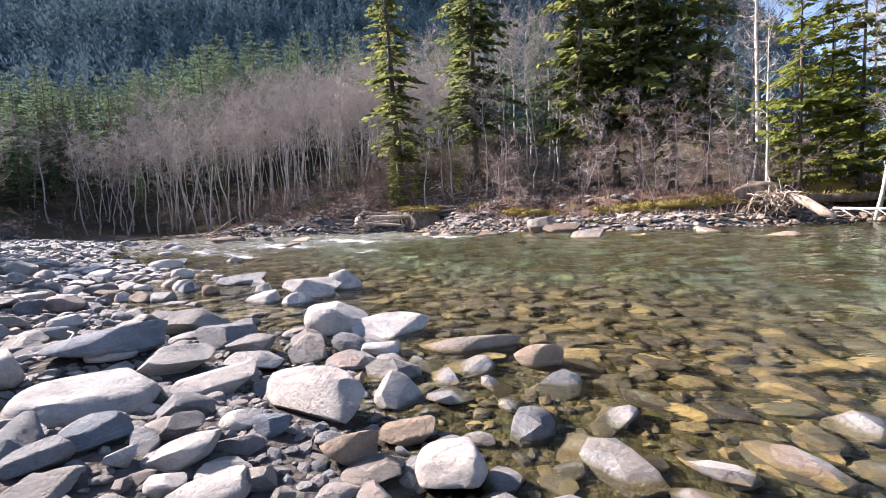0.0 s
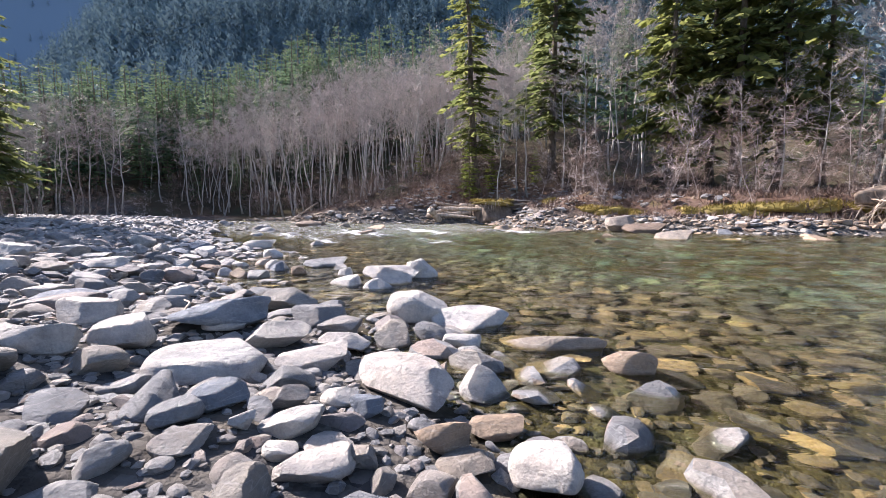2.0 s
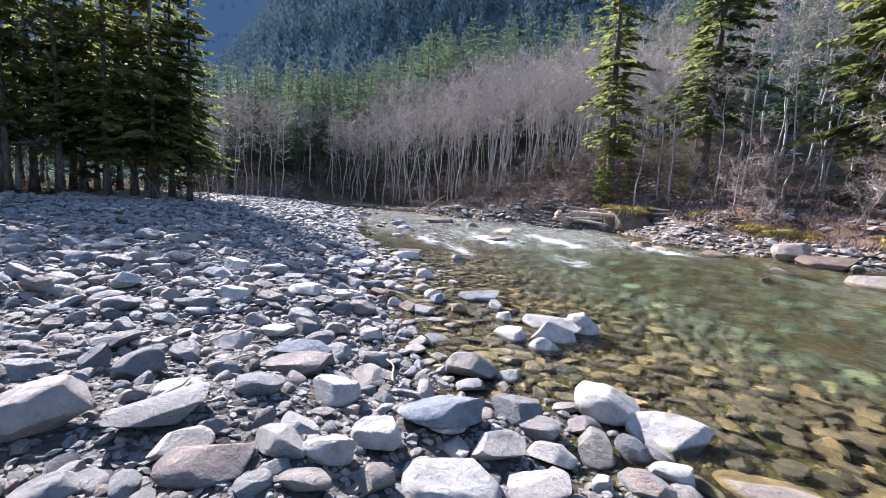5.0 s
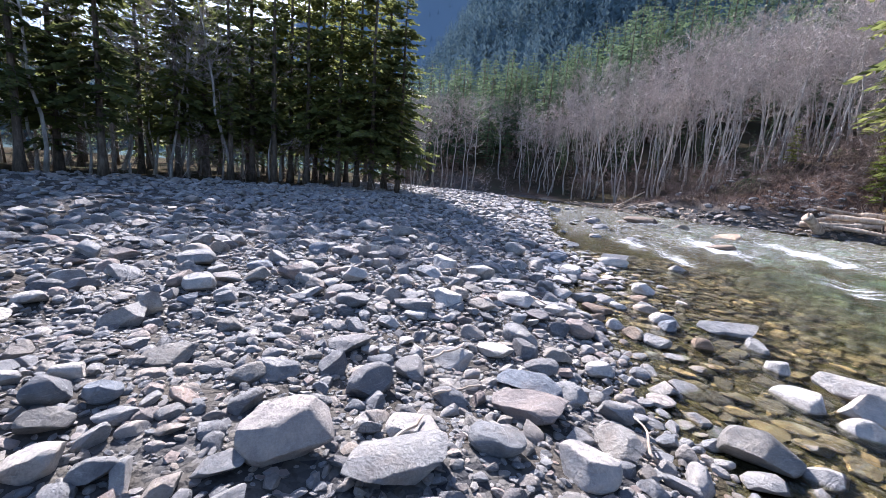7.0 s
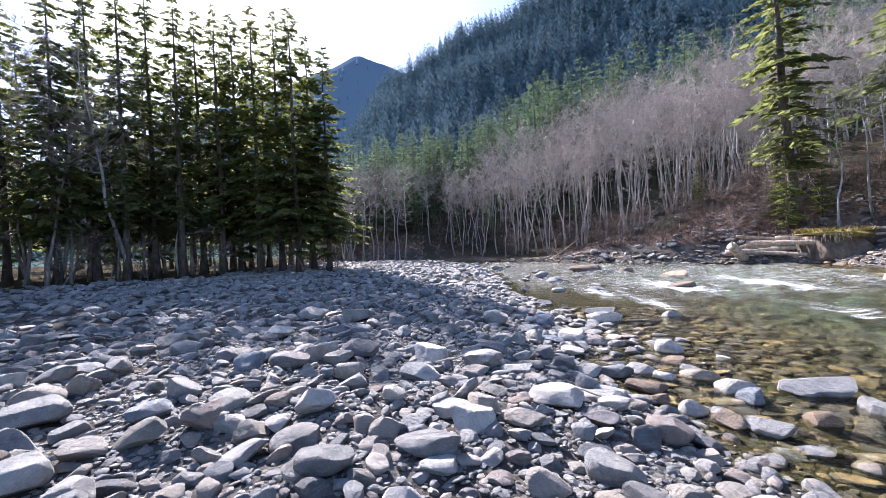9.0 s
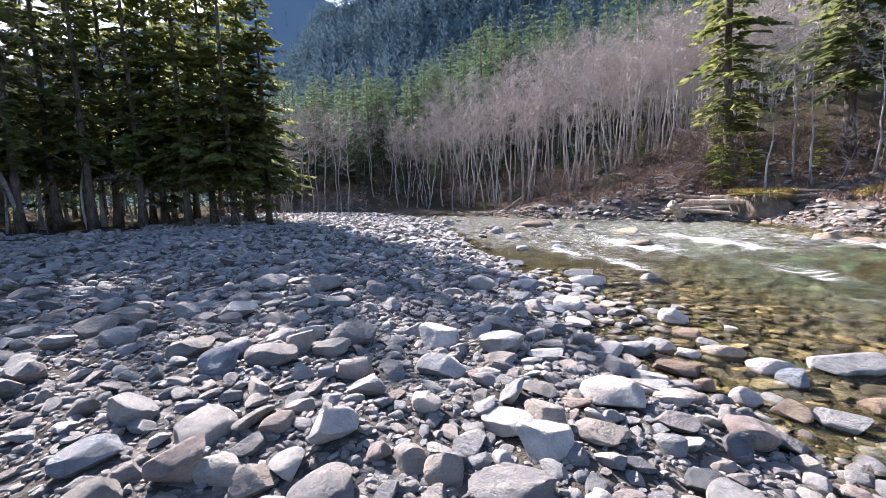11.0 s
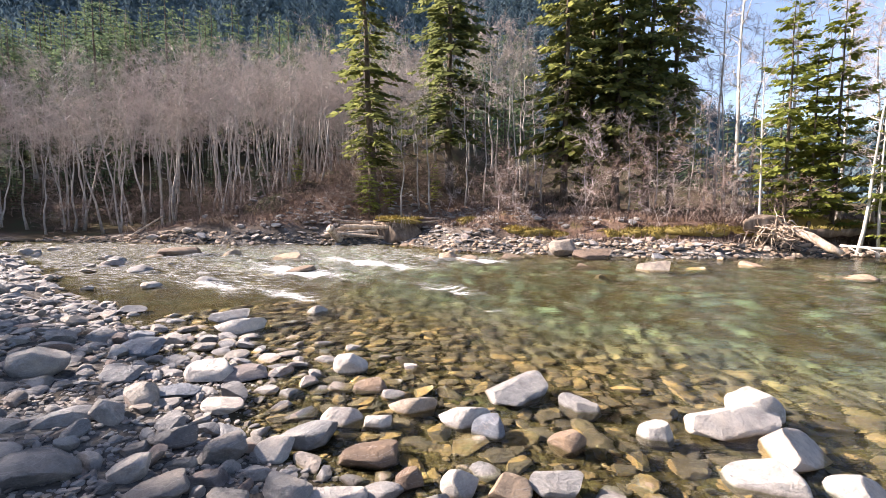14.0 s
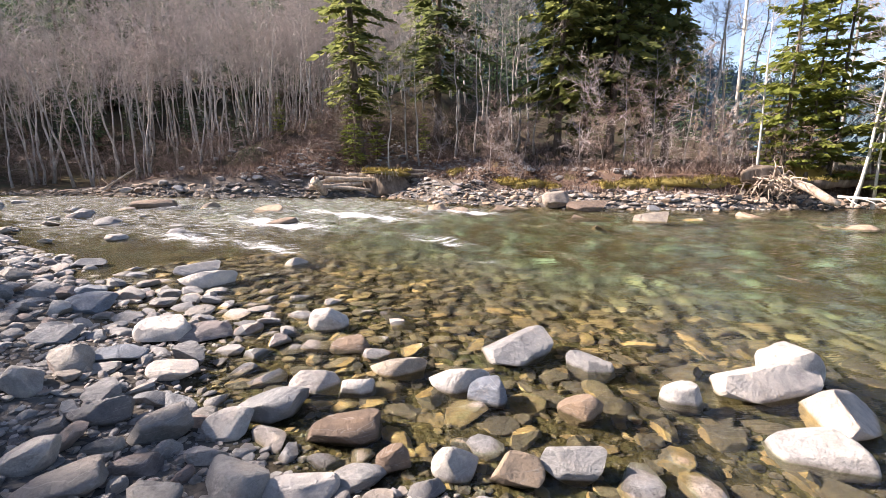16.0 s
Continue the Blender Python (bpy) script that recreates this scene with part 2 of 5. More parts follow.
def foliage_material(name, dark, mid, light, through_light, gloss=0.2):
    m, nt = nodes_of(name)
    geo = nt.nodes.new("ShaderNodeNewGeometry")
    info = nt.nodes.new("ShaderNodeObjectInfo")
    n = noise_n(nt, 0.8, 4.0, 0.7)
    f = math_n(nt, "ADD", math_n(nt, "MULTIPLY", n, 0.6), math_n(nt, "MULTIPLY", geo.outputs["Random Per Island"], 0.42))
    col = ramp(nt, f, [(0.22, dark), (0.52, mid), (0.85, light)])
    col = mixc(nt, 1.0, col, ramp(nt, info.outputs["Random"], [(0.0, (0.78, 0.82, 0.84)), (1.0, (1.15, 1.12, 0.95))]), "MULTIPLY")
    p = nd(nt, "BsdfPrincipled", Roughness=0.65)
    p.inputs["Specular IOR Level"].default_value = gloss
    nt.links.new(col, p.inputs["Base Color"])
    t = nd(nt, "BsdfTranslucent")
    nt.links.new(col, t.inputs["Color"])
    mx = nd(nt, "MixShader", Fac=through_light)
    nt.links.new(p.outputs[0], mx.inputs[1])
    nt.links.new(t.outputs[0], mx.inputs[2])
    finish(nt, mx.outputs[0])
    return m


M_STONE = stone_material("river_stone", False)
M_STONES = stone_material("river_stones", True)
M_PALE = stone_material("pale_stone", False, PALES)
M_BLUE = stone_material("blue_grey_stone", False, BLUES)
M_WARM = stone_material("tan_stone", False, WARMS)
M_WARMS = stone_material("tan_stones", True, WARMS)
M_GROUND = ground_material()
M_WATER = water_material()
M_BARK = bark_material("conifer_bark", (0.05, 0.04, 0.032), (0.11, 0.085, 0.065), (0.19, 0.16, 0.13))
M_ALDER = bark_material("alder_bark", (0.20, 0.185, 0.17), (0.36, 0.335, 0.31), (0.56, 0.53, 0.50), 5.0)
M_TWIG = bark_material("alder_twig", (0.26, 0.215, 0.20), (0.40, 0.34, 0.32), (0.53, 0.465, 0.44), 3.0)
M_BIRCH = bark_material("pale_bark", (0.24, 0.22, 0.20), (0.50, 0.47, 0.43), (0.66, 0.63, 0.58), 4.0)
M_LOG = bark_material("driftwood", (0.22, 0.16, 0.12), (0.40, 0.32, 0.25), (0.56, 0.48, 0.40), 6.0)
M_FIR = foliage_material("fir_needles", (0.066, 0.084, 0.034), (0.145, 0.165, 0.060), (0.26, 0.265, 0.095), 0.62)
M_FIRLIT = foliage_material("young_fir_needles", (0.09, 0.12, 0.03), (0.20, 0.23, 0.055), (0.33, 0.34, 0.10), 0.5)
# needle colour of the mountainside firs, with blue air haze mixed in
M_FAR_HAZED = foliage_material("hazed_far_needles", (0.080, 0.122, 0.170), (0.095, 0.142, 0.182), (0.110, 0.158, 0.182), 0.18, 0.0)
M_HILL = foliage_material("hill_fir_needles", (0.055, 0.092, 0.066), (0.095, 0.140, 0.085), (0.160, 0.200, 0.105), 0.45, 0.05)
M_MOSS = foliage_material("moss", (0.11, 0.085, 0.025), (0.24, 0.18, 0.05), (0.38, 0.29, 0.09), 0.15)
# paler still: thick haze is put into the colour of the farthest firs
M_DISTANT_HAZED = foliage_material("hazed_distant_needles", (0.15, 0.20, 0.25), (0.18, 0.235, 0.28), (0.20, 0.26, 0.30), 0.5, 0.0)
M_BRUSH = bark_material("brush_twig", (0.11, 0.075, 0.062), (0.19, 0.135, 0.112), (0.30, 0.23, 0.20), 3.0)
M_EARTH = bark_material("bank_earth", (0.06, 0.045, 0.035), (0.17, 0.13, 0.10), (0.27, 0.22, 0.18), 2.5)


# ---- mesh tools ----
class Geo:
    """Gathers tubes and leaves, and makes one mesh of them."""

    def __init__(self):
        self.v, self.f, self.n = [], [], 0

    def add(self, v, f):
        v, f = np.asarray(v, float), np.asarray(f, int)
        self.v.append(v)
        self.f.append(f + self.n)
        self.n += len(v)

    def tube(self, pts, radii, sides=5, tip=True):
        pts = np.asarray(pts, float)
        k = len(pts)
        tan = np.gradient(pts, axis=0)
        tan /= np.linalg.norm(tan, axis=1)[:, None] + 1e-9
        ref = np.array([0.0, 0.0, 1.0]) if abs(tan[:, 2]).mean() < 0.8 else np.array([1.0, 0.0, 0.0])
        a = np.cross(tan, ref)
        a /= np.linalg.norm(a, axis=1)[:, None] + 1e-9
        b = np.cross(tan, a)
        ang = np.linspace(0, 2 * np.pi, sides, endpoint=False)
        ring = pts[:, None] + np.asarray(radii, float)[:, None, None] * (np.cos(ang)[None, :, None] * a[:, None] + np.sin(ang)[None, :, None] * b[:, None])
        i = np.arange(k - 1)[:, None] * sides
        j, j2 = np.arange(sides)[None, :], (np.arange(sides)[None, :] + 1) % sides
        f = np.concatenate([np.stack([i + j, i + j2, i + sides + j2], -1).reshape(-1, 3), np.stack([i + j, i + sides + j2, i + sides + j], -1).reshape(-1, 3)])
        v = ring.reshape(-1, 3)
        if tip:
            caps = [[(k - 1) * sides + q, (k - 1) * sides + q + 1, (k - 1) * sides] for q in range(1, sides - 1)]
            caps += [[q + 1, q, 0] for q in range(1, sides - 1)]
            f = np.concatenate([f, np.asarray(caps)])
        self.add(v, f)

    def mesh(self, name, smooth=True):
        return np_mesh(name, np.concatenate(self.v), np.concatenate(self.f), smooth)


def np_mesh(name, v, f, smooth=True):
    me = bpy.data.meshes.new(name)
    v, f = np.ascontiguousarray(v, np.float32), np.ascontiguousarray(f, np.int32)
    k = f.shape[1]
    me.vertices.add(len(v))
    me.vertices.foreach_set("co", v.ravel())
    me.loops.add(f.size)
    me.loops.foreach_set("vertex_index", f.ravel())
    me.polygons.add(len(f))
    me.polygons.foreach_set("loop_start", np.arange(len(f), dtype=np.int32) * k)
    me.polygons.foreach_set("loop_total", np.full(len(f), k, np.int32))
    me.polygons.foreach_set("use_smooth", np.full(len(f), smooth, bool))
    me.update(calc_edges=True)
    me.validate()
    return me


def part(name, me, material, parent=None, label=""):
    if not me.materials:
        me.materials.append(material)
    ob = new(name, me)
    if parent:
        ob.parent = parent
    return tagged(ob, label)


def smooth01(x):
    x = np.clip(x, 0, 1)
    return x * x * (3 - 2 * x)


def wave(x, y, scale, seed):
    """Cheap smooth noise of about -1 to 1."""
    r = np.random.RandomState(seed)
    s = 0
    for k in range(5):
        a, p, q = r.uniform(0, 6.28), r.uniform(0, 6.28), r.uniform(0.6, 1.9)
        s = s + np.sin((x * np.cos(a) + y * np.sin(a)) * q / scale + p)
    return s / 2.6

# ---- the lie of the land: u runs upstream, v across to the far bank ----
NEAR_U, NEAR_V = (-60, -8, -1.7, 0.8, 3.0, 3.6, 4.5, 6.4, 8.4, 12.6, 17.6, 31, 41, 50, 62), (-2.0, -0.5, 0.5, 1.35, 1.5, 0.5, 0.15, 0.35, 0.15, 0.6, 0.6, 0.85, 0.4, -6.0, -22)
FAR_U, FAR_V = (-60, -30, -12, -1, 4, 8, 13, 18, 19.5, 22, 26, 29, 33, 42, 50, 62), (60, 52, 40, 31, 26, 21.5, 18.6, 17.6, 16.6, 18.4, 18.8, 15.6, 11.5, 6.0, 1.0, -13)
AZ, EL = (-180, -110, -90, -70, -62, -57, -48, -39, -30, -15, 0, 15, 28, 42, 60, 110, 180), (13, 13, 13.5, 14, 14, 14.5, 20.2, 24.8, 27.3, 30.5, 31.5, 29, 22, 14, 12, 12, 13)
FAZ, FEL = (-180, -100, -82, -72, -62, -58, -52, -47, -40, -30, 180), (0, 4, 10, 15, 18.4, 20.6, 22.9, 21.6, 18, 5, 0)
HUB = (-2.0, 2.0)


def uv_of(x, y):
    return -0.66 * x + 0.751 * y, 0.751 * x + 0.66 * y


def xy_of(u, v):
    return -0.66 * u + 0.751 * v, 0.751 * u + 0.66 * v


def shores(u):
    return np.interp(u, NEAR_U, NEAR_V) + 0.12 * np.sin(u * 2.1) + 0.08 * np.sin(u * 4.7 + 1), np.interp(u, FAR_U, FAR_V) + 0.25 * np.sin(u * 1.3)


def ground_z(x, y, fine=True):
    x, y = np.asarray(x, float), np.asarray(y, float)
    u, v = uv_of(x, y)
    vn, vf = shores(u)
    d1, d2 = vn - v, v - vf
    a, b = np.maximum(-d1, 0), np.maximum(-d2, 0)
    depth = (0.85 * smooth01((a - 1.2) / 9.0) + 0.07 * np.minimum(a, 1.2) + 0.02 * np.minimum(a, 4)) * (1 - np.exp(-b / 2.6))
    e1, e2 = np.maximum(d1, 0), np.maximum(d2, 0)
    bar = 0.42 * (1 - np.exp(-e1 / 1.7)) + 0.011 * np.minimum(e1, 60)
    steep = smooth01((u - 17) / 3)
    bank = 0.55 * (1 - 0.8 * smooth01((4.5 - u) / 3)) * (1 - np.exp(-e2 / 1.3)) + (0.9 - 0.3 * steep) * smooth01((e2 - 3.6 + 2.4 * steep) / (1.0 + 1.6 * steep)) + 0.07 * np.minimum(e2, 40) + 0.10 * steep * np.minimum(e2, 20)
    az = np.degrees(np.arctan2(x - HUB[0], y - HUB[1]))
    bank = bank + 0.26 * np.clip(e2 - 4.5, 0, 26) * smooth01((az + 44) / 14) * smooth01((18 - az) / 12)
    bank = bank * (1 - 0.75 * smooth01((u - 37) / 8))
    z = np.where(d1 > 0, bar, np.where(d2 > 0, bank, -depth))
    r = np.hypot(x - HUB[0], y - HUB[1])
    near = np.tan(np.radians(np.interp(az, AZ, EL))) * 340 - 40
    start = 140
    z = z + 0.32 * np.clip(r - 52, 0, 120) * (1 - smooth01((r - 380) / 250)) * smooth01((az + 60) / 12) * smooth01((45 - az) / 15)
    z = z + np.maximum(near, 0) * smooth01((r - start) / (340 - start)) * (1 + 0.07 * wave(x, y, 26, 5) * smooth01((r - 150) / 60))
    z = z - np.maximum(near, 0) * smooth01((r - 360) / 300)
    spur = smooth01((az + 60) / 8) * smooth01((-20 - az) / 12)
    z = z + spur * (7 * np.exp(-((r - 212) / 24) ** 2) - 17 * np.exp(-((r - 262) / 28) ** 2))
    z = z + np.tan(np.radians(np.interp(az, FAZ, FEL))) * 1400 * smooth01((r - 700) / 700) * (1 + 0.04 * wave(x, y, 90, 8))
    if fine:
        z = z + (0.05 * wave(x, y, 0.55, 1) + 0.03 * wave(x, y, 0.2, 2)) * np.where(d1 > 0, smooth01(d1 / 1.0), 0.6) + 0.25 * wave(x, y, 2.2, 3) * smooth01((e2 - 5) / 4)
    return z


def build_ground():
    rings, spokes = 230, 460
    rad = 0.2 * (4200 / 0.2) ** (np.arange(rings) / (rings - 1))
    rad[0] = 0.003
    ang = np.linspace(0, 2 * np.pi, spokes, endpoint=False)
    x = HUB[0] + rad[:, None] * np.sin(ang)[None]
    y = HUB[1] + rad[:, None] * np.cos(ang)[None]
    z = ground_z(x, y)
    v = np.stack([x, y, z], -1).reshape(-1, 3)
    i, j = np.meshgrid(np.arange(rings - 1), np.arange(spokes), indexing="ij")
    j2 = (j + 1) % spokes
    f = np.stack([i * spokes + j, (i + 1) * spokes + j, (i + 1) * spokes + j2, i * spokes + j2], -1).reshape(-1, 4)[:, ::-1]
    me = np_mesh("ground", v, f)
    u, w = uv_of(v[:, 0], v[:, 1])
    vn, vf = shores(u)
    r = np.hypot(v[:, 0] - HUB[0], v[:, 1] - HUB[1])
    earth = smooth01((w - vf - 1.6) / 2.5)
    woods = np.maximum(smooth01((w - vf - 6.5 + 5.5 * smooth01((u - 34) / 6) - 3 * wave(v[:, 0], v[:, 1], 2.5, 6)) / 4), smooth01((r - 39 + 14 * smooth01((-54 - np.degrees(np.arctan2(v[:, 0] - HUB[0], v[:, 1] - HUB[1]))) / 4)) / 4) * (w < vn))
    # masks for the haze-tinted ground colours, from 105 m and 600 m out
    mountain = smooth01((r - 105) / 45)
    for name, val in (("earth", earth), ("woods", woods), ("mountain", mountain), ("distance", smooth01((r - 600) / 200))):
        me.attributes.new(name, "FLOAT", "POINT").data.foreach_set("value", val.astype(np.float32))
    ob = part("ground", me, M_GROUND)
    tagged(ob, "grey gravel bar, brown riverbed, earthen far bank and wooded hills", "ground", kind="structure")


def foam_at(x, y):
    u, v = uv_of(x, y)
    vn, vf = shores(u)
    s = (v - vn) / np.maximum(vf - vn, 1)
    f = 0.79 * smooth01((u - 9) / 13) * smooth01((47 - u) / 6) * smooth01(s / 0.05) * smooth01((1.05 - s) / 0.2)
    f = f + 0.34 * smooth01((u - 3) / 6) * smooth01((22 - u) / 8) * smooth01((s - 0.06) / 0.2) * smooth01((1 - s) / 0.2)
    for cx, cy, rx, ry in FOAM:
        du, dv = uv_of(x - cx, y - cy)
        f = f + 0.55 * np.exp(-(du / (1.5 * rx)) ** 2 - (dv / (1.5 * ry)) ** 2)
    return np.clip(f, 0, 1.15)


FOAM = ((-2.5, 13.6, 0.9, 0.45), (-4.4, 19.9, 1.6, 0.35), (4.1, 10.0, 0.35, 0.2), (-2.2, 11.1, 0.3, 0.22), (-6.5, 13.5, 0.8, 0.25), (-8.3, 14.5, 1.0, 0.3), (1.9, 9.0, 0.35, 0.16), (-0.3, 21.0, 1.4, 0.3), (-6.9, 17.6, 1.2, 0.3))


def build_water():
    us = np.concatenate([np.arange(-60, -8, 1.0), np.arange(-8, 34, 0.14), np.arange(34, 62, 0.5)])
    s = np.linspace(0, 1, 150) ** 1.25
    u = np.repeat(us[:, None], len(s), 1)
    vn, vf = shores(us)
    v = (vn - 1.2)[:, None] + s[None] * (vf - vn + 2.2)[:, None]
    x, y = xy_of(u, v)
    fo = foam_at(x, y)
    calm = smooth01((v - vn[:, None] - 1.2) / 4) + 0.6 * smooth01((u - 8) / 6)
    z = (0.004 + 0.016 * calm) * wave(x, y, 0.22, 11) + 0.012 * calm * wave(x, y, 0.45, 14) + 0.07 * fo * wave(x * 1.0, y, 0.30, 12) + 0.05 * fo * wave(x, y, 0.8, 13)
    n, k = x.shape
    i, j = np.meshgrid(np.arange(n - 1), np.arange(k - 1), indexing="ij")
    f = np.stack([i * k + j, (i + 1) * k + j, (i + 1) * k + j + 1, i * k + j + 1], -1).reshape(-1, 4)[:, ::-1]
    me = np_mesh("river_water", np.stack([x, y, z], -1).reshape(-1, 3), f)
    me.attributes.new("foam", "FLOAT", "POINT").data.foreach_set("value", fo.ravel().astype(np.float32))
    ob = part("river_water", me, M_WATER)
    ob.visible_shadow = False
    tagged(ob, "clear green shallow river with ripples and white rapids", "river", kind="structure")


build_ground()
build_water()

# ---- stones ----
def stone_shape(seed, sub, cuts=8, rough=0.03, least=0.44):
    """A worn river stone filling the box from -1 to 1: a ball cut by planes, its edges rounded, its faces uneven."""
    r = np.random.RandomState(seed)
    bm = bmesh.new()
    bmesh.ops.create_icosphere(bm, subdivisions=sub, radius=1)
    v = np.array([p.co[:] for p in bm.verts])
    f = np.array([[p.index for p in q.verts] for q in bm.faces])
    bm.free()
    v *= r.uniform(0.9, 1.1, 3)
    for _ in range(cuts):
        n = r.normal(size=3)
        n /= np.linalg.norm(n)
        d = r.uniform(least, 0.84)
        over = np.maximum(v @ n - d, 0)
        v -= 0.97 * over[:, None] * n
    s = 0
    for k in range(6):
        w = r.normal(size=3) * r.uniform(1.2, 4.5)
        s = s + np.sin(v @ w + r.uniform(0, 6)) / (1 + 0.3 * np.linalg.norm(w))
    v *= 1 + rough * s[:, None]
    if sub > 2:
        s = 0
        for k in range(10):
            w = r.normal(size=3) * r.uniform(3.5, 9.0)
            s = s + np.abs(np.sin(v @ w + r.uniform(0, 6))) / (1 + 0.22 * np.linalg.norm(w))
        v *= 1 + 0.55 * rough * (s - s.mean())[:, None]
    lo, hi = v.min(0), v.max(0)
    return (v - (lo + hi) / 2) / ((hi - lo) / 2), f


SHAPES = [stone_shape(20 + k, 4, 8 + k % 4, 0.035, 0.48) for k in range(12)]
MIDDLE = [stone_shape(40 + k, 3, 9, 0.025) for k in range(12)]
SMALL = [stone_shape(60 + k, 2, 7, 0.03) for k in range(12)]
TINY = [stone_shape(80 + k, 1, 3, 0.06) for k in range(8)]
STONE_MESH = [np_mesh("stone", *s) for s in SHAPES]
COBBLE_MESH = [np_mesh("stone", *stone_shape(100 + k, 4, 9, 0.03)) for k in range(12)]
for me in STONE_MESH + COBBLE_MESH:
    me.materials.append(M_STONE)
    me.set_sharp_from_angle(angle=radians(32))
HASH = {}


def free(x, y, r, overlap=0.72):
    cx, cy = int(math.floor(x / 0.6)), int(math.floor(y / 0.6))
    for i in (-1, 0, 1):
        for j in (-1, 0, 1):
            for px, py, pr in HASH.get((cx + i, cy + j), ()):
                if (px - x) ** 2 + (py - y) ** 2 < (overlap * (pr + r)) ** 2:
                    return False
    return True


def claim(x, y, r):
    HASH.setdefault((int(math.floor(x / 0.6)), int(math.floor(y / 0.6))), []).append((x, y, r))


def stone(x, y, z, w, d, h, turn=0.0, shape=0, label="", tip=0.0, look_=None, group="boulders along the water's edge"):
    """A boulder of width w, depth d and height h whose foot is at z, sunk a little into its bed."""
    ob = new("boulder", STONE_MESH[shape % len(STONE_MESH)])
    ob.matrix_basis = Matrix.LocRotScale((x, y, z + h / 2 - 0.12 * h), Euler((radians(tip), radians(tip * 0.6), radians(turn))), (w / 2, d / 2, h / 2 * 1.12))
    if look_:
        ob.material_slots[0].link = "OBJECT"
        ob.material_slots[0].material = look_
    tagged(ob, label or "grey river boulder worn smooth, lying among smaller cobbles", "boulder", group)
    claim(x, y, 0.5 * max(w, d) * 0.92)
    if max(w, d) > 0.6:
        for k in (-0.3, 0.3):
            claim(x + math.cos(radians(turn)) * w * k, y + math.sin(radians(turn)) * w * k, 0.3 * w)
    return ob


stone(-1.50, 2.48, 0.22, 0.66, 0.53, 0.18, 42, 0, "blue-grey boulder with a flat face on the gravel bar", -6, M_BLUE)
stone(-1.11, 1.91, 0.11, 0.60, 0.48, 0.16, 44, 5, "large pale grey boulder lying on the gravel bar", 5, M_PALE)
stone(-0.04, 2.04, 0.04, 0.62, 0.31, 0.20, -34, 10, "large pale grey boulder lying on the gravel bar", 3, M_PALE)
stone(-0.68, 2.25, 0.07, 0.43, 0.34, 0.12, 32, 3, "large pale grey boulder lying on the gravel bar", 1, M_PALE)
stone(-1.02, 2.43, 0.13, 0.42, 0.33, 0.16, 36, 8, "large pale grey boulder lying on the gravel bar", -1, None)
stone(-1.38, 2.40, 0.22, 0.30, 0.24, 0.10, 41, 1, "", -3, M_PALE)
stone(-1.07, 3.07, 0.08, 0.43, 0.34, 0.18, 30, 6, "large pale grey boulder lying on the gravel bar", -5, None)
stone(-0.84, 2.97, 0.05, 0.35, 0.28, 0.14, 28, 11, "", 6, None)
stone(-0.71, 2.75, 0.03, 0.37, 0.29, 0.11, 28, 4, "", 4, M_PALE)
stone(-0.44, 3.74, -0.04, 0.57, 0.44, 0.31, 17, 9, "pale river boulder standing half out of the shallow water", 2, M_PALE)
stone(0.07, 3.67, -0.08, 0.70, 0.54, 0.24, 10, 2, "pale river boulder standing half out of the shallow water", 0, M_PALE)
stone(0.08, 3.09, -0.06, 0.33, 0.26, 0.15, 12, 7, "pale river boulder standing half out of the shallow water", -2, M_PALE)
stone(0.75, 3.29, -0.15, 0.80, 0.50, 0.23, -0, 0, "tan-brown algae-stained stone under shallow water", -4, M_WARM)
stone(-0.67, 1.25, 0.22, 0.19, 0.15, 0.09, 48, 5, "", -6, None)
stone(-0.63, 1.43, 0.21, 0.22, 0.18, 0.09, 44, 10, "blue-grey boulder with a flat face on the gravel bar", 5, M_BLUE)
stone(-0.45, 1.32, 0.19, 0.10, 0.08, 0.06, 42, 3, "", 3, M_PALE)
stone(-0.39, 1.55, 0.18, 0.16, 0.13, 0.09, 36, 8, "", 1, None)
stone(-0.24, 1.71, 0.13, 0.18, 0.15, 0.07, 30, 1, "", -1, M_PALE)
stone(-0.10, 1.68, 0.11, 0.15, 0.12, 0.08, 26, 6, "blue-grey boulder with a flat face on the gravel bar", -3, M_BLUE)
stone(-0.28, 1.40, 0.16, 0.25, 0.20, 0.08, 36, 11, "", -5, M_PALE)
stone(-0.12, 1.36, 0.13, 0.18, 0.15, 0.05, 32, 4, "", 6, M_PALE)
stone(-0.24, 1.24, 0.15, 0.12, 0.10, 0.05, 38, 9, "", 4, M_PALE)
stone(-0.54, 1.14, 0.21, 0.20, 0.16, 0.05, 48, 2, "", 2, None)
stone(-0.09, 1.20, 0.14, 0.27, 0.22, 0.07, 34, 7, "", 0, M_PALE)
stone(0.26, 1.58, 0.05, 0.23, 0.18, 0.13, 17, 0, "tan-brown algae-stained stone under shallow water", -2, M_WARM)
stone(0.66, 1.50, 0.0, 0.27, 0.24, 0.15, 4, 5, "pale river boulder standing half out of the shallow water", -4, M_PALE)
stone(0.37, 1.46, 0.04, 0.22, 0.18, 0.06, 14, 10, "tan-brown algae-stained stone under shallow water", -6, M_WARM)
stone(0.45, 1.83, -0.01, 0.26, 0.20, 0.09, 9, 3, "tan-brown algae-stained stone under shallow water", 5, M_WARM)
stone(-1.47, 6.12, -0.20, 0.90, 0.46, 0.42, -6, 3, "broad pale slab standing half out of the shallow water", 4, M_PALE)
stone(-1.06, 6.24, -0.20, 0.50, 0.40, 0.50, 20, 9, "pale river boulder standing half out of the shallow water", -3, M_PALE)
stone(-1.36, 5.66, -0.19, 0.62, 0.46, 0.42, 10, 8, "pale river boulder standing half out of the shallow water", 3, M_PALE)
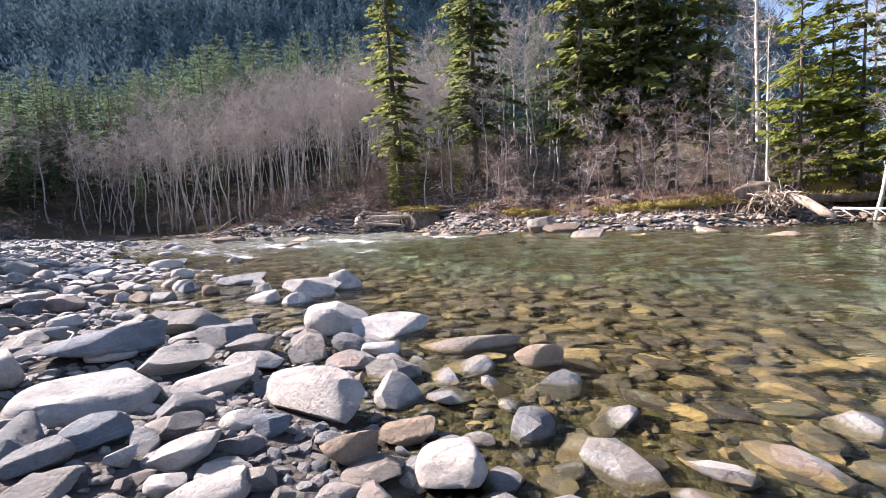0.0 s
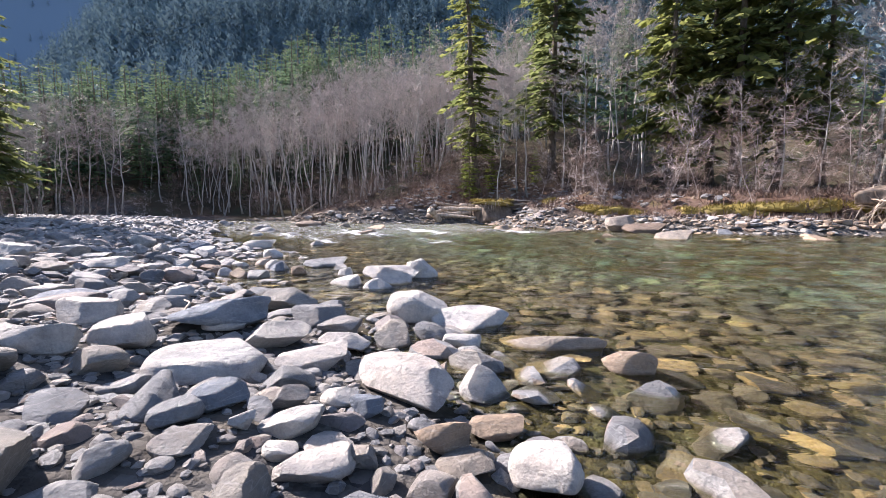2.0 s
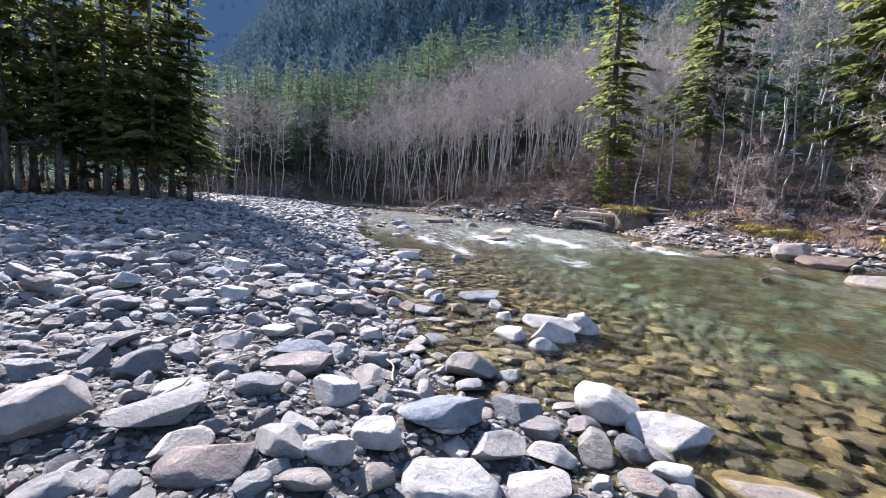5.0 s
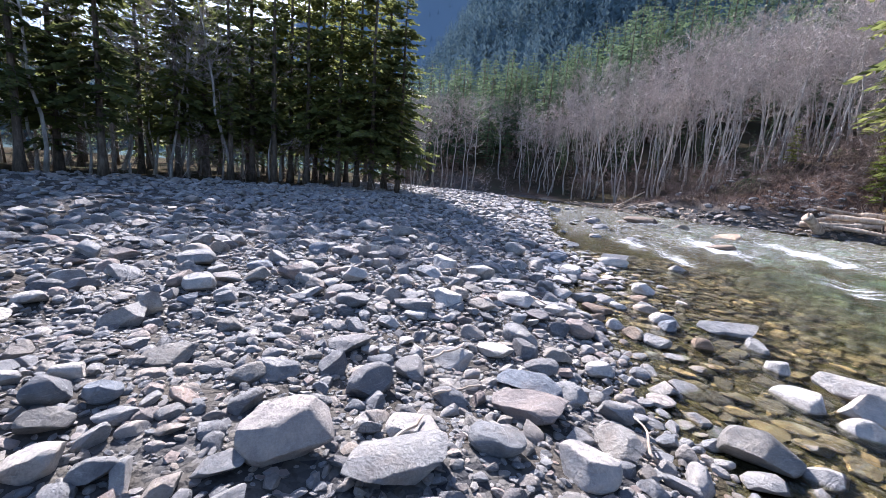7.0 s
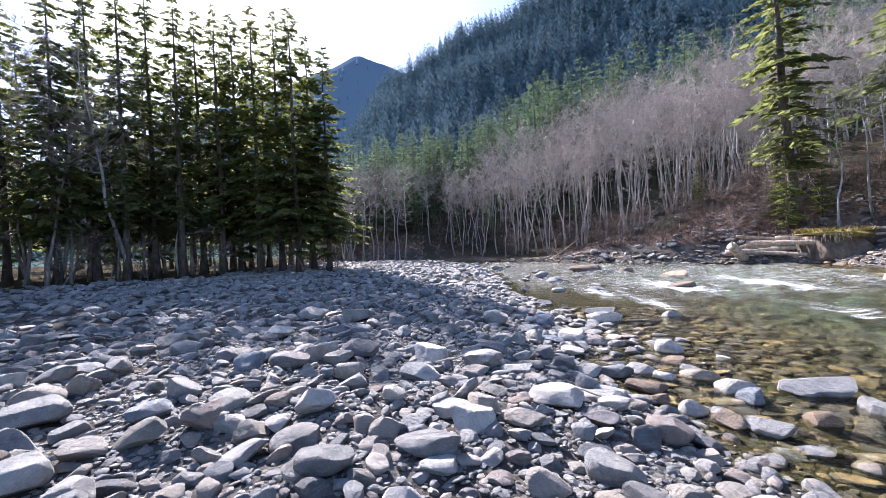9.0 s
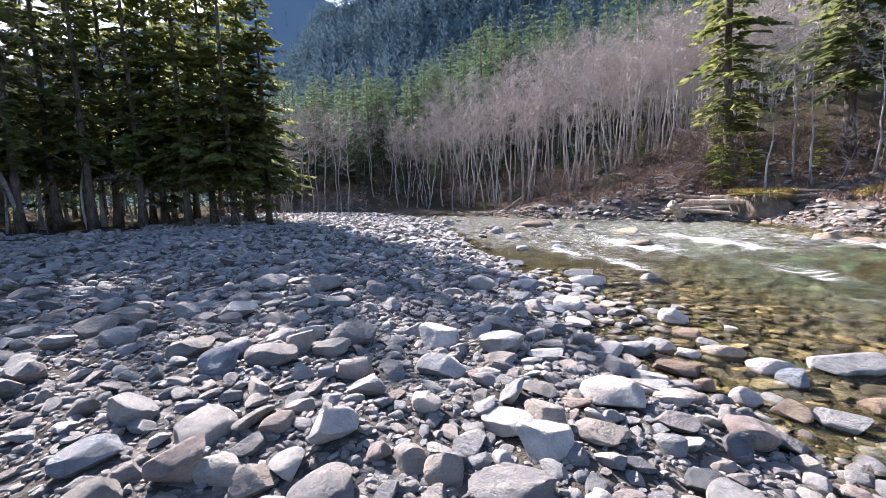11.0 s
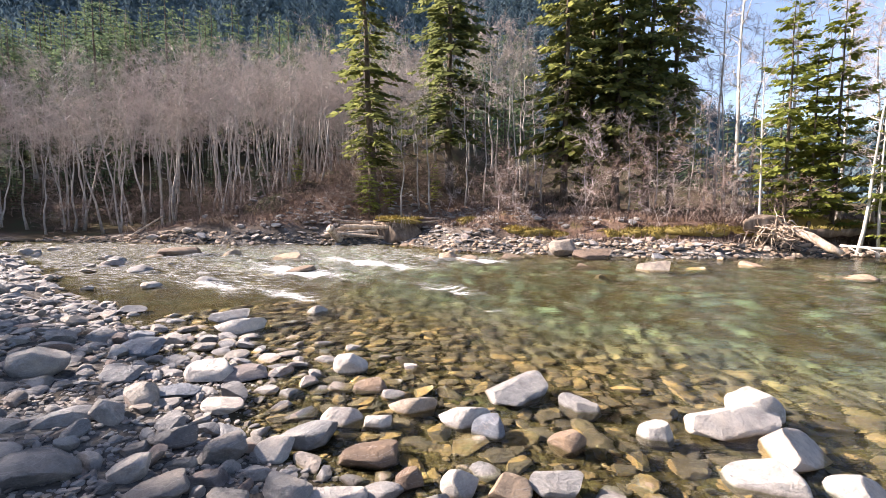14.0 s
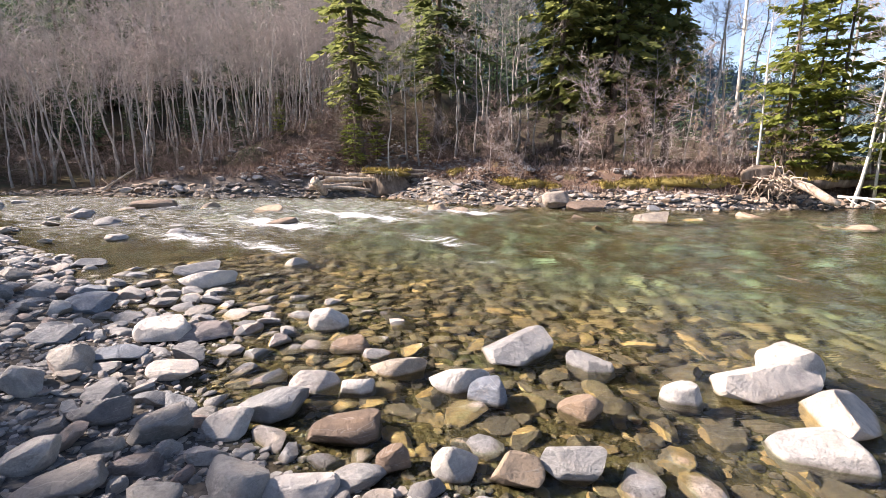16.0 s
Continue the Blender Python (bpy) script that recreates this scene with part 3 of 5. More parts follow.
stone(-1.90, 5.36, -0.16, 0.52, 0.40, 0.30, -8, 5, "broad pale slab standing half out of the shallow water", -2, M_PALE)
stone(-1.36, 5.14, -0.14, 0.44, 0.34, 0.28, -14, 1, "pale river boulder standing half out of the shallow water", 1, M_PALE)
stone(-1.85, 3.89, -0.05, 0.57, 0.44, 0.28, 33, 4, "pale river boulder standing half out of the shallow water", -5, None)
stone(-4.02, 4.77, 0.05, 0.38, 0.30, 0.20, 45, 9, "", 6, None)
stone(-4.11, 4.45, 0.09, 0.28, 0.22, 0.17, 47, 2, "", 4, None)
stone(-5.70, 6.19, 0.06, 0.34, 0.28, 0.19, 46, 7, "", 2, None)
stone(1.21, 2.81, -0.11, 0.33, 0.26, 0.26, -9, 0, "tan-brown algae-stained stone under shallow water", 0, M_WARM)
stone(-3.40, 3.60, 0.05, 0.15, 0.12, 0.09, 49, 5, "", -2, None)
stone(-3.27, 0.78, 0.40, 0.51, 0.41, 0.26, 70, 10, "large pale grey boulder lying on the gravel bar", -4, None)
stone(-2.81, 1.21, 0.40, 0.56, 0.44, 0.15, 59, 3, "large pale grey boulder lying on the gravel bar", -6, None)
stone(-2.44, 1.12, 0.36, 0.33, 0.26, 0.12, 56, 8, "", 5, M_PALE)
stone(-2.15, 1.07, 0.37, 0.49, 0.31, 0.13, 53, 1, "large pale grey boulder lying on the gravel bar", 3, None)
stone(-2.27, 2.21, 0.26, 0.37, 0.30, 0.17, 37, 6, "", 1, M_PALE)
stone(-2.96, 2.51, 0.21, 0.60, 0.48, 0.16, 43, 11, "large pale grey boulder lying on the gravel bar", -1, None)
stone(-3.30, 2.90, 0.17, 0.58, 0.46, 0.16, 43, 4, "blue-grey boulder with a flat face on the gravel bar", -3, M_BLUE)
stone(-2.67, 1.83, 0.36, 0.35, 0.28, 0.14, 48, 9, "", -5, None)
stone(-3.93, 2.54, 0.21, 0.41, 0.33, 0.16, 52, 2, "large pale grey boulder lying on the gravel bar", 6, M_PALE)
stone(-2.69, 3.30, 0.06, 0.30, 0.24, 0.17, 33, 7, "", 4, None)
stone(-1.78, 1.59, 0.30, 0.32, 0.26, 0.16, 37, 0, "", 2, M_PALE)
stone(-1.68, 1.93, 0.22, 0.34, 0.27, 0.19, 31, 5, "", 0, M_PALE)
stone(-2.52, 0.54, 0.39, 0.26, 0.21, 0.10, 69, 10, "", -2, None)
stone(-2.94, 0.39, 0.42, 0.20, 0.16, 0.12, 75, 3, "", -4, None)
stone(-3.24, 0.44, 0.44, 0.25, 0.20, 0.08, 76, 8, "", -6, None)
stone(-2.72, 0.39, 0.41, 0.18, 0.14, 0.11, 74, 1, "", 5, M_PALE)
stone(-4.15, 1.02, 0.40, 0.32, 0.26, 0.11, 71, 6, "", 3, None)
stone(-3.70, -0.27, 0.41, 0.25, 0.20, 0.15, -263, 11, "", 1, M_PALE)
stone(-4.08, -0.25, 0.44, 0.26, 0.21, 0.13, -264, 4, "", -1, None)
stone(-4.27, -0.00, 0.44, 0.21, 0.16, 0.13, -269, 9, "blue-grey boulder with a flat face on the gravel bar", -3, M_BLUE)
stone(-4.82, 0.41, 0.38, 0.40, 0.32, 0.13, 84, 2, "large pale grey boulder lying on the gravel bar", -5, None)
stone(-4.63, -0.19, 0.46, 0.21, 0.17, 0.13, -266, 7, "", 6, M_PALE)
stone(-4.02, 0.05, 0.42, 0.23, 0.19, 0.08, 90, 0, "", 4, None)
stone(-3.03, 1.47, 0.38, 0.35, 0.28, 0.10, 53, 5, "", 2, M_PALE)
stone(-3.27, 4.00, 0.02, 0.28, 0.23, 0.14, 28, 10, "", 0, M_PALE)
stone(-3.10, 7.13, -0.17, 0.75, 0.58, 0.34, 16, 3, "pale river boulder standing half out of the shallow water", -2, None)
stone(-5.18, -0.47, 0.45, 0.19, 0.15, 0.12, -263, 8, "", -4, None)
stone(-7.50, 4.12, 0.44, 0.52, 0.41, 0.23, 47, 1, "large pale grey boulder lying on the gravel bar", -6, None)
stone(-6.87, 4.79, 0.31, 0.46, 0.37, 0.22, 34, 6, "large pale grey boulder lying on the gravel bar", 5, M_PALE)
stone(-6.21, 5.02, 0.29, 0.50, 0.40, 0.22, 25, 11, "large pale grey boulder lying on the gravel bar", 3, None)
stone(-6.39, 4.12, 0.32, 0.46, 0.37, 0.21, 34, 4, "large pale grey boulder lying on the gravel bar", 1, M_PALE)
stone(-7.66, 3.24, 0.48, 0.46, 0.37, 0.18, 59, 9, "large pale grey boulder lying on the gravel bar", -1, None)
stone(-7.83, 2.86, 0.51, 0.34, 0.27, 0.21, 66, 2, "blue-grey boulder with a flat face on the gravel bar", -3, M_BLUE)
stone(-6.91, 3.53, 0.41, 0.32, 0.26, 0.18, 48, 7, "", -5, None)
stone(-7.99, 3.95, 0.44, 0.32, 0.25, 0.18, 53, 0, "", 6, M_PALE)
stone(-9.01, 5.30, 0.36, 0.43, 0.34, 0.14, 49, 5, "large pale grey boulder lying on the gravel bar", 4, None)
stone(-4.99, 4.60, 0.21, 0.52, 0.42, 0.17, 8, 10, "large pale grey boulder lying on the gravel bar", 2, M_PALE)
stone(-4.80, 5.11, 0.13, 0.36, 0.29, 0.12, 4, 3, "", 0, M_PALE)
stone(-4.50, 4.49, 0.17, 0.33, 0.27, 0.13, -1, 8, "", -2, None)
stone(-4.91, 3.83, 0.31, 0.36, 0.29, 0.11, 9, 1, "", -4, None)
stone(-5.27, 3.75, 0.32, 0.29, 0.23, 0.18, 17, 6, "", -6, None)
stone(-5.48, 3.60, 0.31, 0.39, 0.31, 0.13, 23, 11, "large pale grey boulder lying on the gravel bar", 5, M_PALE)
stone(-5.48, 4.23, 0.33, 0.31, 0.25, 0.08, 18, 4, "", 3, None)
stone(-6.07, 3.43, 0.37, 0.22, 0.18, 0.14, 37, 9, "", 1, M_PALE)
stone(-6.06, 4.69, 0.29, 0.33, 0.27, 0.11, 25, 2, "", -1, None)
stone(-7.06, 3.35, 0.44, 0.17, 0.14, 0.10, 52, 7, "blue-grey boulder with a flat face on the gravel bar", -3, M_BLUE)
stone(-6.10, 6.38, 0.10, 0.34, 0.27, 0.16, 17, 0, "", -5, None)
stone(-6.39, 7.98, 0.01, 0.51, 0.41, 0.22, 16, 5, "large pale grey boulder lying on the gravel bar", 6, M_PALE)
stone(-6.03, 7.99, -0.01, 0.50, 0.38, 0.13, 13, 10, "pale river boulder standing half out of the shallow water", 4, None)
stone(-5.74, 5.08, 0.26, 0.35, 0.28, 0.12, 18, 3, "", 2, M_PALE)
stone(-9.58, 4.09, 0.45, 0.46, 0.37, 0.20, 62, 8, "large pale grey boulder lying on the gravel bar", 0, M_PALE)
stone(-10.63, 5.33, 0.48, 0.55, 0.44, 0.24, 57, 1, "large pale grey boulder lying on the gravel bar", -2, None)
stone(-10.04, 5.97, 0.39, 0.58, 0.46, 0.25, 50, 6, "large pale grey boulder lying on the gravel bar", -4, None)
stone(-5.13, 6.47, -0.06, 0.50, 0.38, 0.21, 7, 11, "pale river boulder standing half out of the shallow water", -6, None)
stone(-4.85, 6.83, -0.11, 0.45, 0.35, 0.23, 3, 4, "pale river boulder standing half out of the shallow water", 5, M_PALE)
stone(-4.85, 8.11, -0.10, 0.42, 0.32, 0.30, 4, 9, "pale river boulder standing half out of the shallow water", 3, M_PALE)
stone(-5.34, 6.23, 0.01, 0.30, 0.24, 0.16, 17, 2, "", 1, M_PALE)
stone(-4.56, 6.68, -0.13, 0.29, 0.22, 0.23, 1, 7, "small wet stone standing in the shallows", -1, M_PALE)
stone(-3.77, 6.63, -0.14, 0.48, 0.37, 0.31, -14, 0, "pale river boulder standing half out of the shallow water", -3, M_PALE)
stone(-3.62, 6.37, -0.12, 0.30, 0.23, 0.28, -18, 5, "small wet stone standing in the shallows", -5, M_BLUE)
stone(-2.24, 6.07, -0.19, 0.29, 0.22, 0.34, -43, 10, "small wet stone standing in the shallows", 6, M_PALE)
stone(-3.38, 5.55, -0.10, 0.35, 0.27, 0.25, -30, 3, "pale river boulder standing half out of the shallow water", 4, None)
stone(-3.70, 5.55, -0.07, 0.29, 0.23, 0.22, -23, 8, "tan-brown algae-stained stone under shallow water", 2, M_WARM)
stone(-4.03, 5.65, -0.04, 0.27, 0.20, 0.18, -13, 1, "small wet stone standing in the shallows", 0, None)
stone(-4.83, 5.55, 0.04, 0.38, 0.22, 0.10, 9, 6, "large pale grey boulder lying on the gravel bar", -2, M_PALE)
stone(-6.12, 5.83, 0.18, 0.25, 0.20, 0.15, 36, 11, "", -4, M_PALE)
stone(-6.45, 7.31, 0.10, 0.41, 0.33, 0.14, 27, 4, "blue-grey boulder with a flat face on the gravel bar", -6, M_BLUE)
stone(-5.98, 7.09, 0.04, 0.36, 0.29, 0.10, 23, 9, "", 5, M_PALE)
stone(-7.17, 7.81, 0.14, 0.41, 0.33, 0.11, 32, 2, "large pale grey boulder lying on the gravel bar", 3, None)
stone(-4.64, 6.16, -0.08, 0.50, 0.38, 0.19, 3, 7, "tan-brown algae-stained stone under shallow water", 1, M_WARM)
stone(-4.21, 6.99, -0.13, 0.48, 0.37, 0.26, -5, 0, "tan-brown algae-stained stone under shallow water", -1, M_WARM)
stone(-4.62, 7.50, -0.11, 0.38, 0.29, 0.21, 1, 5, "tan-brown algae-stained stone under shallow water", -3, M_WARM)
stone(-4.36, 5.77, -0.06, 0.20, 0.15, 0.16, -4, 10, "tan-brown algae-stained stone under shallow water", -5, M_WARM)
stone(-7.10, 11.04, -0.12, 0.68, 0.53, 0.30, 19, 3, "pale river boulder standing half out of the shallow water", 6, None)
stone(-9.10, 11.87, -0.03, 0.53, 0.41, 0.17, 29, 8, "pale river boulder standing half out of the shallow water", 4, None)
stone(-5.58, 11.40, -0.22, 0.52, 0.40, 0.36, 8, 1, "pale river boulder standing half out of the shallow water", 2, None)
stone(-2.62, 6.67, -0.18, 0.41, 0.31, 0.30, -32, 6, "pale river boulder standing half out of the shallow water", 0, None)
stone(-3.05, 6.06, -0.13, 0.31, 0.24, 0.28, -31, 11, "tan-brown algae-stained stone under shallow water", -2, M_WARM)
stone(-7.95, 9.36, 0.10, 0.26, 0.21, 0.16, 31, 4, "", -4, None)
stone(-7.79, 9.45, 0.07, 0.36, 0.29, 0.17, 29, 9, "blue-grey boulder with a flat face on the gravel bar", -6, M_BLUE)
stone(-7.56, 9.06, 0.04, 0.51, 0.41, 0.19, 29, 2, "blue-grey boulder with a flat face on the gravel bar", 5, M_BLUE)
stone(-5.90, 5.64, 0.17, 0.37, 0.29, 0.10, 34, 7, "", 3, None)
stone(-9.51, 0.96, 0.51, 0.46, 0.37, 0.16, 87, 0, "large pale grey boulder lying on the gravel bar", 1, M_PALE)
stone(-8.17, 1.12, 0.40, 0.53, 0.43, 0.22, 85, 5, "large pale grey boulder lying on the gravel bar", -1, None)
stone(-7.31, 1.77, 0.45, 0.35, 0.28, 0.13, 76, 10, "blue-grey boulder with a flat face on the gravel bar", -3, M_BLUE)
stone(-6.76, 2.01, 0.43, 0.32, 0.26, 0.20, 72, 3, "", -5, None)
stone(-6.32, 2.75, 0.44, 0.34, 0.27, 0.19, 61, 8, "", 6, M_PALE)
stone(-5.53, 2.86, 0.36, 0.25, 0.20, 0.16, 53, 1, "", 4, None)
stone(-5.16, 3.48, 0.32, 0.38, 0.30, 0.18, 43, 6, "", 2, M_PALE)
stone(-4.55, 4.95, 0.15, 0.32, 0.26, 0.12, 25, 11, "", 0, M_PALE)
stone(-4.28, 3.86, 0.15, 0.32, 0.26, 0.14, 29, 4, "", -2, None)
stone(-5.43, 2.26, 0.40, 0.39, 0.31, 0.15, 61, 9, "large pale grey boulder lying on the gravel bar", -4, None)
stone(-5.49, 2.13, 0.40, 0.23, 0.18, 0.11, 63, 2, "", -6, None)
stone(-4.97, 2.83, 0.31, 0.29, 0.23, 0.08, 48, 7, "", 5, M_PALE)
stone(-5.17, 2.95, 0.35, 0.48, 0.38, 0.13, 49, 0, "large pale grey boulder lying on the gravel bar", 3, None)
stone(-6.83, 0.93, 0.37, 0.37, 0.30, 0.22, 86, 5, "", 1, M_PALE)
stone(-6.14, 1.08, 0.38, 0.23, 0.18, 0.14, 83, 10, "", -1, None)
stone(-6.28, 0.73, 0.37, 0.21, 0.17, 0.13, 88, 3, "blue-grey boulder with a flat face on the gravel bar", -3, M_BLUE)
stone(-5.43, 1.64, 0.32, 0.20, 0.16, 0.13, 71, 8, "", -5, None)
stone(-5.02, 1.85, 0.35, 0.23, 0.18, 0.07, 64, 1, "", 6, M_PALE)
stone(-3.81, 3.43, 0.15, 0.29, 0.23, 0.16, 25, 6, "", 4, None)
stone(-3.93, 3.10, 0.20, 0.38, 0.30, 0.10, 30, 11, "", 2, M_PALE)
stone(-4.84, 2.40, 0.31, 0.25, 0.20, 0.13, 53, 4, "", 0, M_PALE)
stone(-8.05, 7.98, 0.16, 0.52, 0.41, 0.31, 37, 9, "large pale grey boulder lying on the gravel bar", -2, None)
stone(-10.18, 2.75, 0.47, 0.44, 0.35, 0.22, 74, 2, "large pale grey boulder lying on the gravel bar", -4, None)
stone(-10.86, 3.37, 0.42, 0.47, 0.37, 0.18, 72, 7, "large pale grey boulder lying on the gravel bar", -6, None)
stone(-6.69, 10.21, -0.12, 0.77, 0.59, 0.38, 24, 0, "pale river boulder standing half out of the shallow water", 5, M_PALE)
stone(-8.21, 22.96, -0.86, 1.52, 1.35, 1.14, 10, 5, "brown boulder in the river near the far bank", 3, M_WARM)
stone(-6.87, 18.19, -0.66, 1.24, 1.1, 0.84, 9, 10, "brown boulder in the river near the far bank", 1, M_WARM)
stone(5.56, 16.74, -0.86, 1.14, 1.02, 1.28, -36, 3, "brown boulder in the river near the far bank", -1, M_WARM)
stone(3.59, 18.15, -0.86, 0.97, 0.86, 1.04, -28, 8, "brown boulder in the river near the far bank", -3, M_WARM)
stone(2.79, 15.45, -0.99, 0.5, 0.44, 1.11, -31, 1, "brown boulder in the river near the far bank", -5, M_WARM)
stone(10.52, 17.41, -0.83, 1.12, 1, 1.03, -46, 6, "brown boulder in the river near the far bank", 6, M_WARM)
stone(10.87, 14.25, -0.96, 1.64, 1.46, 1.2, -54, 11, "brown boulder in the river near the far bank", 4, M_WARM)
stone(-1.85, 21.53, -0.89, 1.04, 0.93, 1.04, -8, 4, "brown boulder in the river near the far bank", 2, M_WARM)
stone(-0.86, 22.27, -0.77, 1.2, 1.07, 1.12, -11, 9, "brown boulder in the river near the far bank", 0, M_WARM)
stone(-0.29, 21.17, -0.83, 1.14, 1.01, 1.1, -13, 2, "brown boulder in the river near the far bank", -2, M_WARM)
stone(-13.72, 25.49, -0.56, 2.11, 1.88, 0.93, 22, 7, "brown boulder in the river near the far bank", -4, M_WARM)
stone(-11.17, 25.04, -0.83, 0.97, 0.87, 1.08, 17, 0, "brown boulder in the river near the far bank", -6, M_WARM)
stone(7.54, 16.93, -0.82, 0.77, 0.68, 0.93, -41, 5, "brown boulder in the river near the far bank", 5, M_WARM)
stone(4.77, 22.48, 0.08, 1.31, 1.22, 0.76, -26, 10, "brown boulder in the river near the far bank", 3, M_WARM)
stone(5.62, 21.16, -0.31, 1.72, 1.53, 0.83, -29, 3, "brown boulder in the river near the far bank", 1, M_WARM)
stone(1.99, 22.07, -0.56, 1.39, 1.24, 0.81, -19, 8, "brown boulder in the river near the far bank", -1, M_WARM)


def gather(items, shapes, seed):
    r = np.random.RandomState(seed)
    g = Geo()
    for x, y, z, a, b, c in items:
        v, f = shapes[r.randint(len(shapes))]
        e = Euler((r.normal(0, 0.22), r.normal(0, 0.22), r.uniform(0, 6.28))).to_matrix()
        g.add((v * (a, b, c)) @ np.array(e).T + (x, y, z), f)
    return g


def scatter(seed, count, u0, u1, side, d0, d1, r0, r1, power, overlap=0.72, lift=0.25):
    """Stones strewn along a stretch of shore, u0 to u1, at d0 to d1 metres from the near (side -1: onto the bar; 1: into the water) or far (2) shore."""
    r = np.random.RandomState(seed)
    size = np.sort(r0 * (r1 / r0) ** (r.uniform(0, 1, count) ** power))[::-1]
    u = r.uniform(u0, u1, count)
    dd = d0 + (d1 - d0) * r.uniform(0, 1, count)
    vn, vf = shores(u)
    v = vn - dd if side == -1 else vn + dd if side == 1 else vf + dd
    x, y = xy_of(u, v)
    z = ground_z(x, y)
    el, fl = r.uniform(0.58, 1.0, count), r.uniform(0.30, 0.72, count)
    out = []
    for k in range(count):
        if free(x[k], y[k], size[k], overlap):
            claim(x[k], y[k], size[k])
            out.append((x[k], y[k], z[k] + lift * size[k] * fl[k], size[k] * 1.12, size[k] * el[k], size[k] * fl[k]))
    return out


def stuff(name, items, shapes, seed, label, category, material=M_STONES, sharp=28):
    me = gather(items, shapes, seed).mesh(name)
    me.set_sharp_from_angle(angle=radians(sharp))
    return tagged(part(name, me, material), label, category, kind="stuff")


near_big = scatter(1, 2600, -4, 16, -1, -0.3, 11, 0.08, 0.20, 1.9, 0.8, 0.4)
rnd = np.random.RandomState(5)
near_big.sort(key=lambda s: abs(uv_of(s[0], s[1])[0] - 5) + 0.5 * abs(uv_of(s[0], s[1])[1]))
for k, (x, y, z, a, b, c) in enumerate(near_big[:300]):
    ob = new("cobble", COBBLE_MESH[k % len(COBBLE_MESH)])
    ob.matrix_basis = Matrix.LocRotScale((x, y, z), Euler((rnd.normal(0, 0.25), rnd.normal(0, 0.25), rnd.uniform(0, 6.28))), (a, b, c))
    tagged(ob, "grey angular river cobble on the gravel bar", "stone", "large cobbles on the gravel bar")
small = scatter(2, 17000, -4, 17, -1, -0.4, 9, 0.028, 0.10, 1.5)
near = [s for s in small if s[3] > 0.05 and -2 < uv_of(s[0], s[1])[0] < 9 and uv_of(s[0], s[1])[1] > -4.5][:900]
chosen = set(near)
stuff("river_cobbles", near, MIDDLE, 3, "grey and pale angular cobbles strewn over the bar", "cobbles")
stuff("small_cobbles", [s for s in small + near_big[300:] if s not in chosen], SMALL, 4, "small grey stones filling the bar between boulders", "cobbles")
pebbles = scatter(21, 26000, -2, 11, -1, -0.3, 6, 0.013, 0.042, 1.2, 0.62)
stuff("pebbles", pebbles, TINY, 22, "fine grey pebbles and stone chips between the cobbles", "pebbles")
far_bar = scatter(4, 9000, 14, 46, -1, -0.3, 16, 0.06, 0.22, 1.6) + [s for s in scatter(5, 9000, -12, 40, -1, 9, 36, 0.07, 0.26, 1.8) if math.hypot(s[0] + 2.3, s[1] - 0.5) < 27.5 or uv_of(s[0], s[1])[1] > -8]
stuff("bar_gravel_stones", far_bar, TINY, 6, "countless grey stones covering the wide gravel bar", "gravel")
bed = [(x, y, z, a, b, c * 0.9) for x, y, z, a, b, c in scatter(7, 19000, -7, 14, 1, 0.05, 6.5, 0.024, 0.17, 1.7, 0.74, 0.4)]
stuff("riverbed_cobbles", bed, SMALL, 8, "brown and golden algae-covered stones under clear water", "cobbles", M_STONES, 18)
bed2 = [(x, y, z, a, b, c * 0.7) for x, y, z, a, b, c in scatter(9, 7000, -14, 34, 1, 5, 24, 0.07, 0.32, 1.8, 0.8, 0.3)]
stuff("deep_riverbed_stones", bed2, TINY, 10, "green and brown stones on the deeper riverbed", "stones")
rapids = scatter(12, 200, 17, 44, 1, 0.3, 17, 0.15, 0.38, 1.8, 1.4, 0.9)
stuff("rapids_stones", [(x, y, max(z, -0.10), a, b, c) for x, y, z, a, b, c in rapids], SMALL, 13, "dark wet stones breaking the surface of the rapids", "stones")
farbank = scatter(14, 3400, -6, 20, 2, -0.7, 4.0, 0.05, 0.22, 1.5, 0.7, 0.35) + scatter(17, 1500, 19, 46, 2, -0.7, 1.7, 0.05, 0.26, 1.5, 0.7, 0.35) + scatter(16, 90, -2, 34, 2, -1.0, 1.6, 0.25, 0.5, 1.5, 0.9, 0.3)
stuff("far_bank_stones", farbank, SMALL, 15, "pale and reddish stones along the far shore", "stones", M_WARMS)

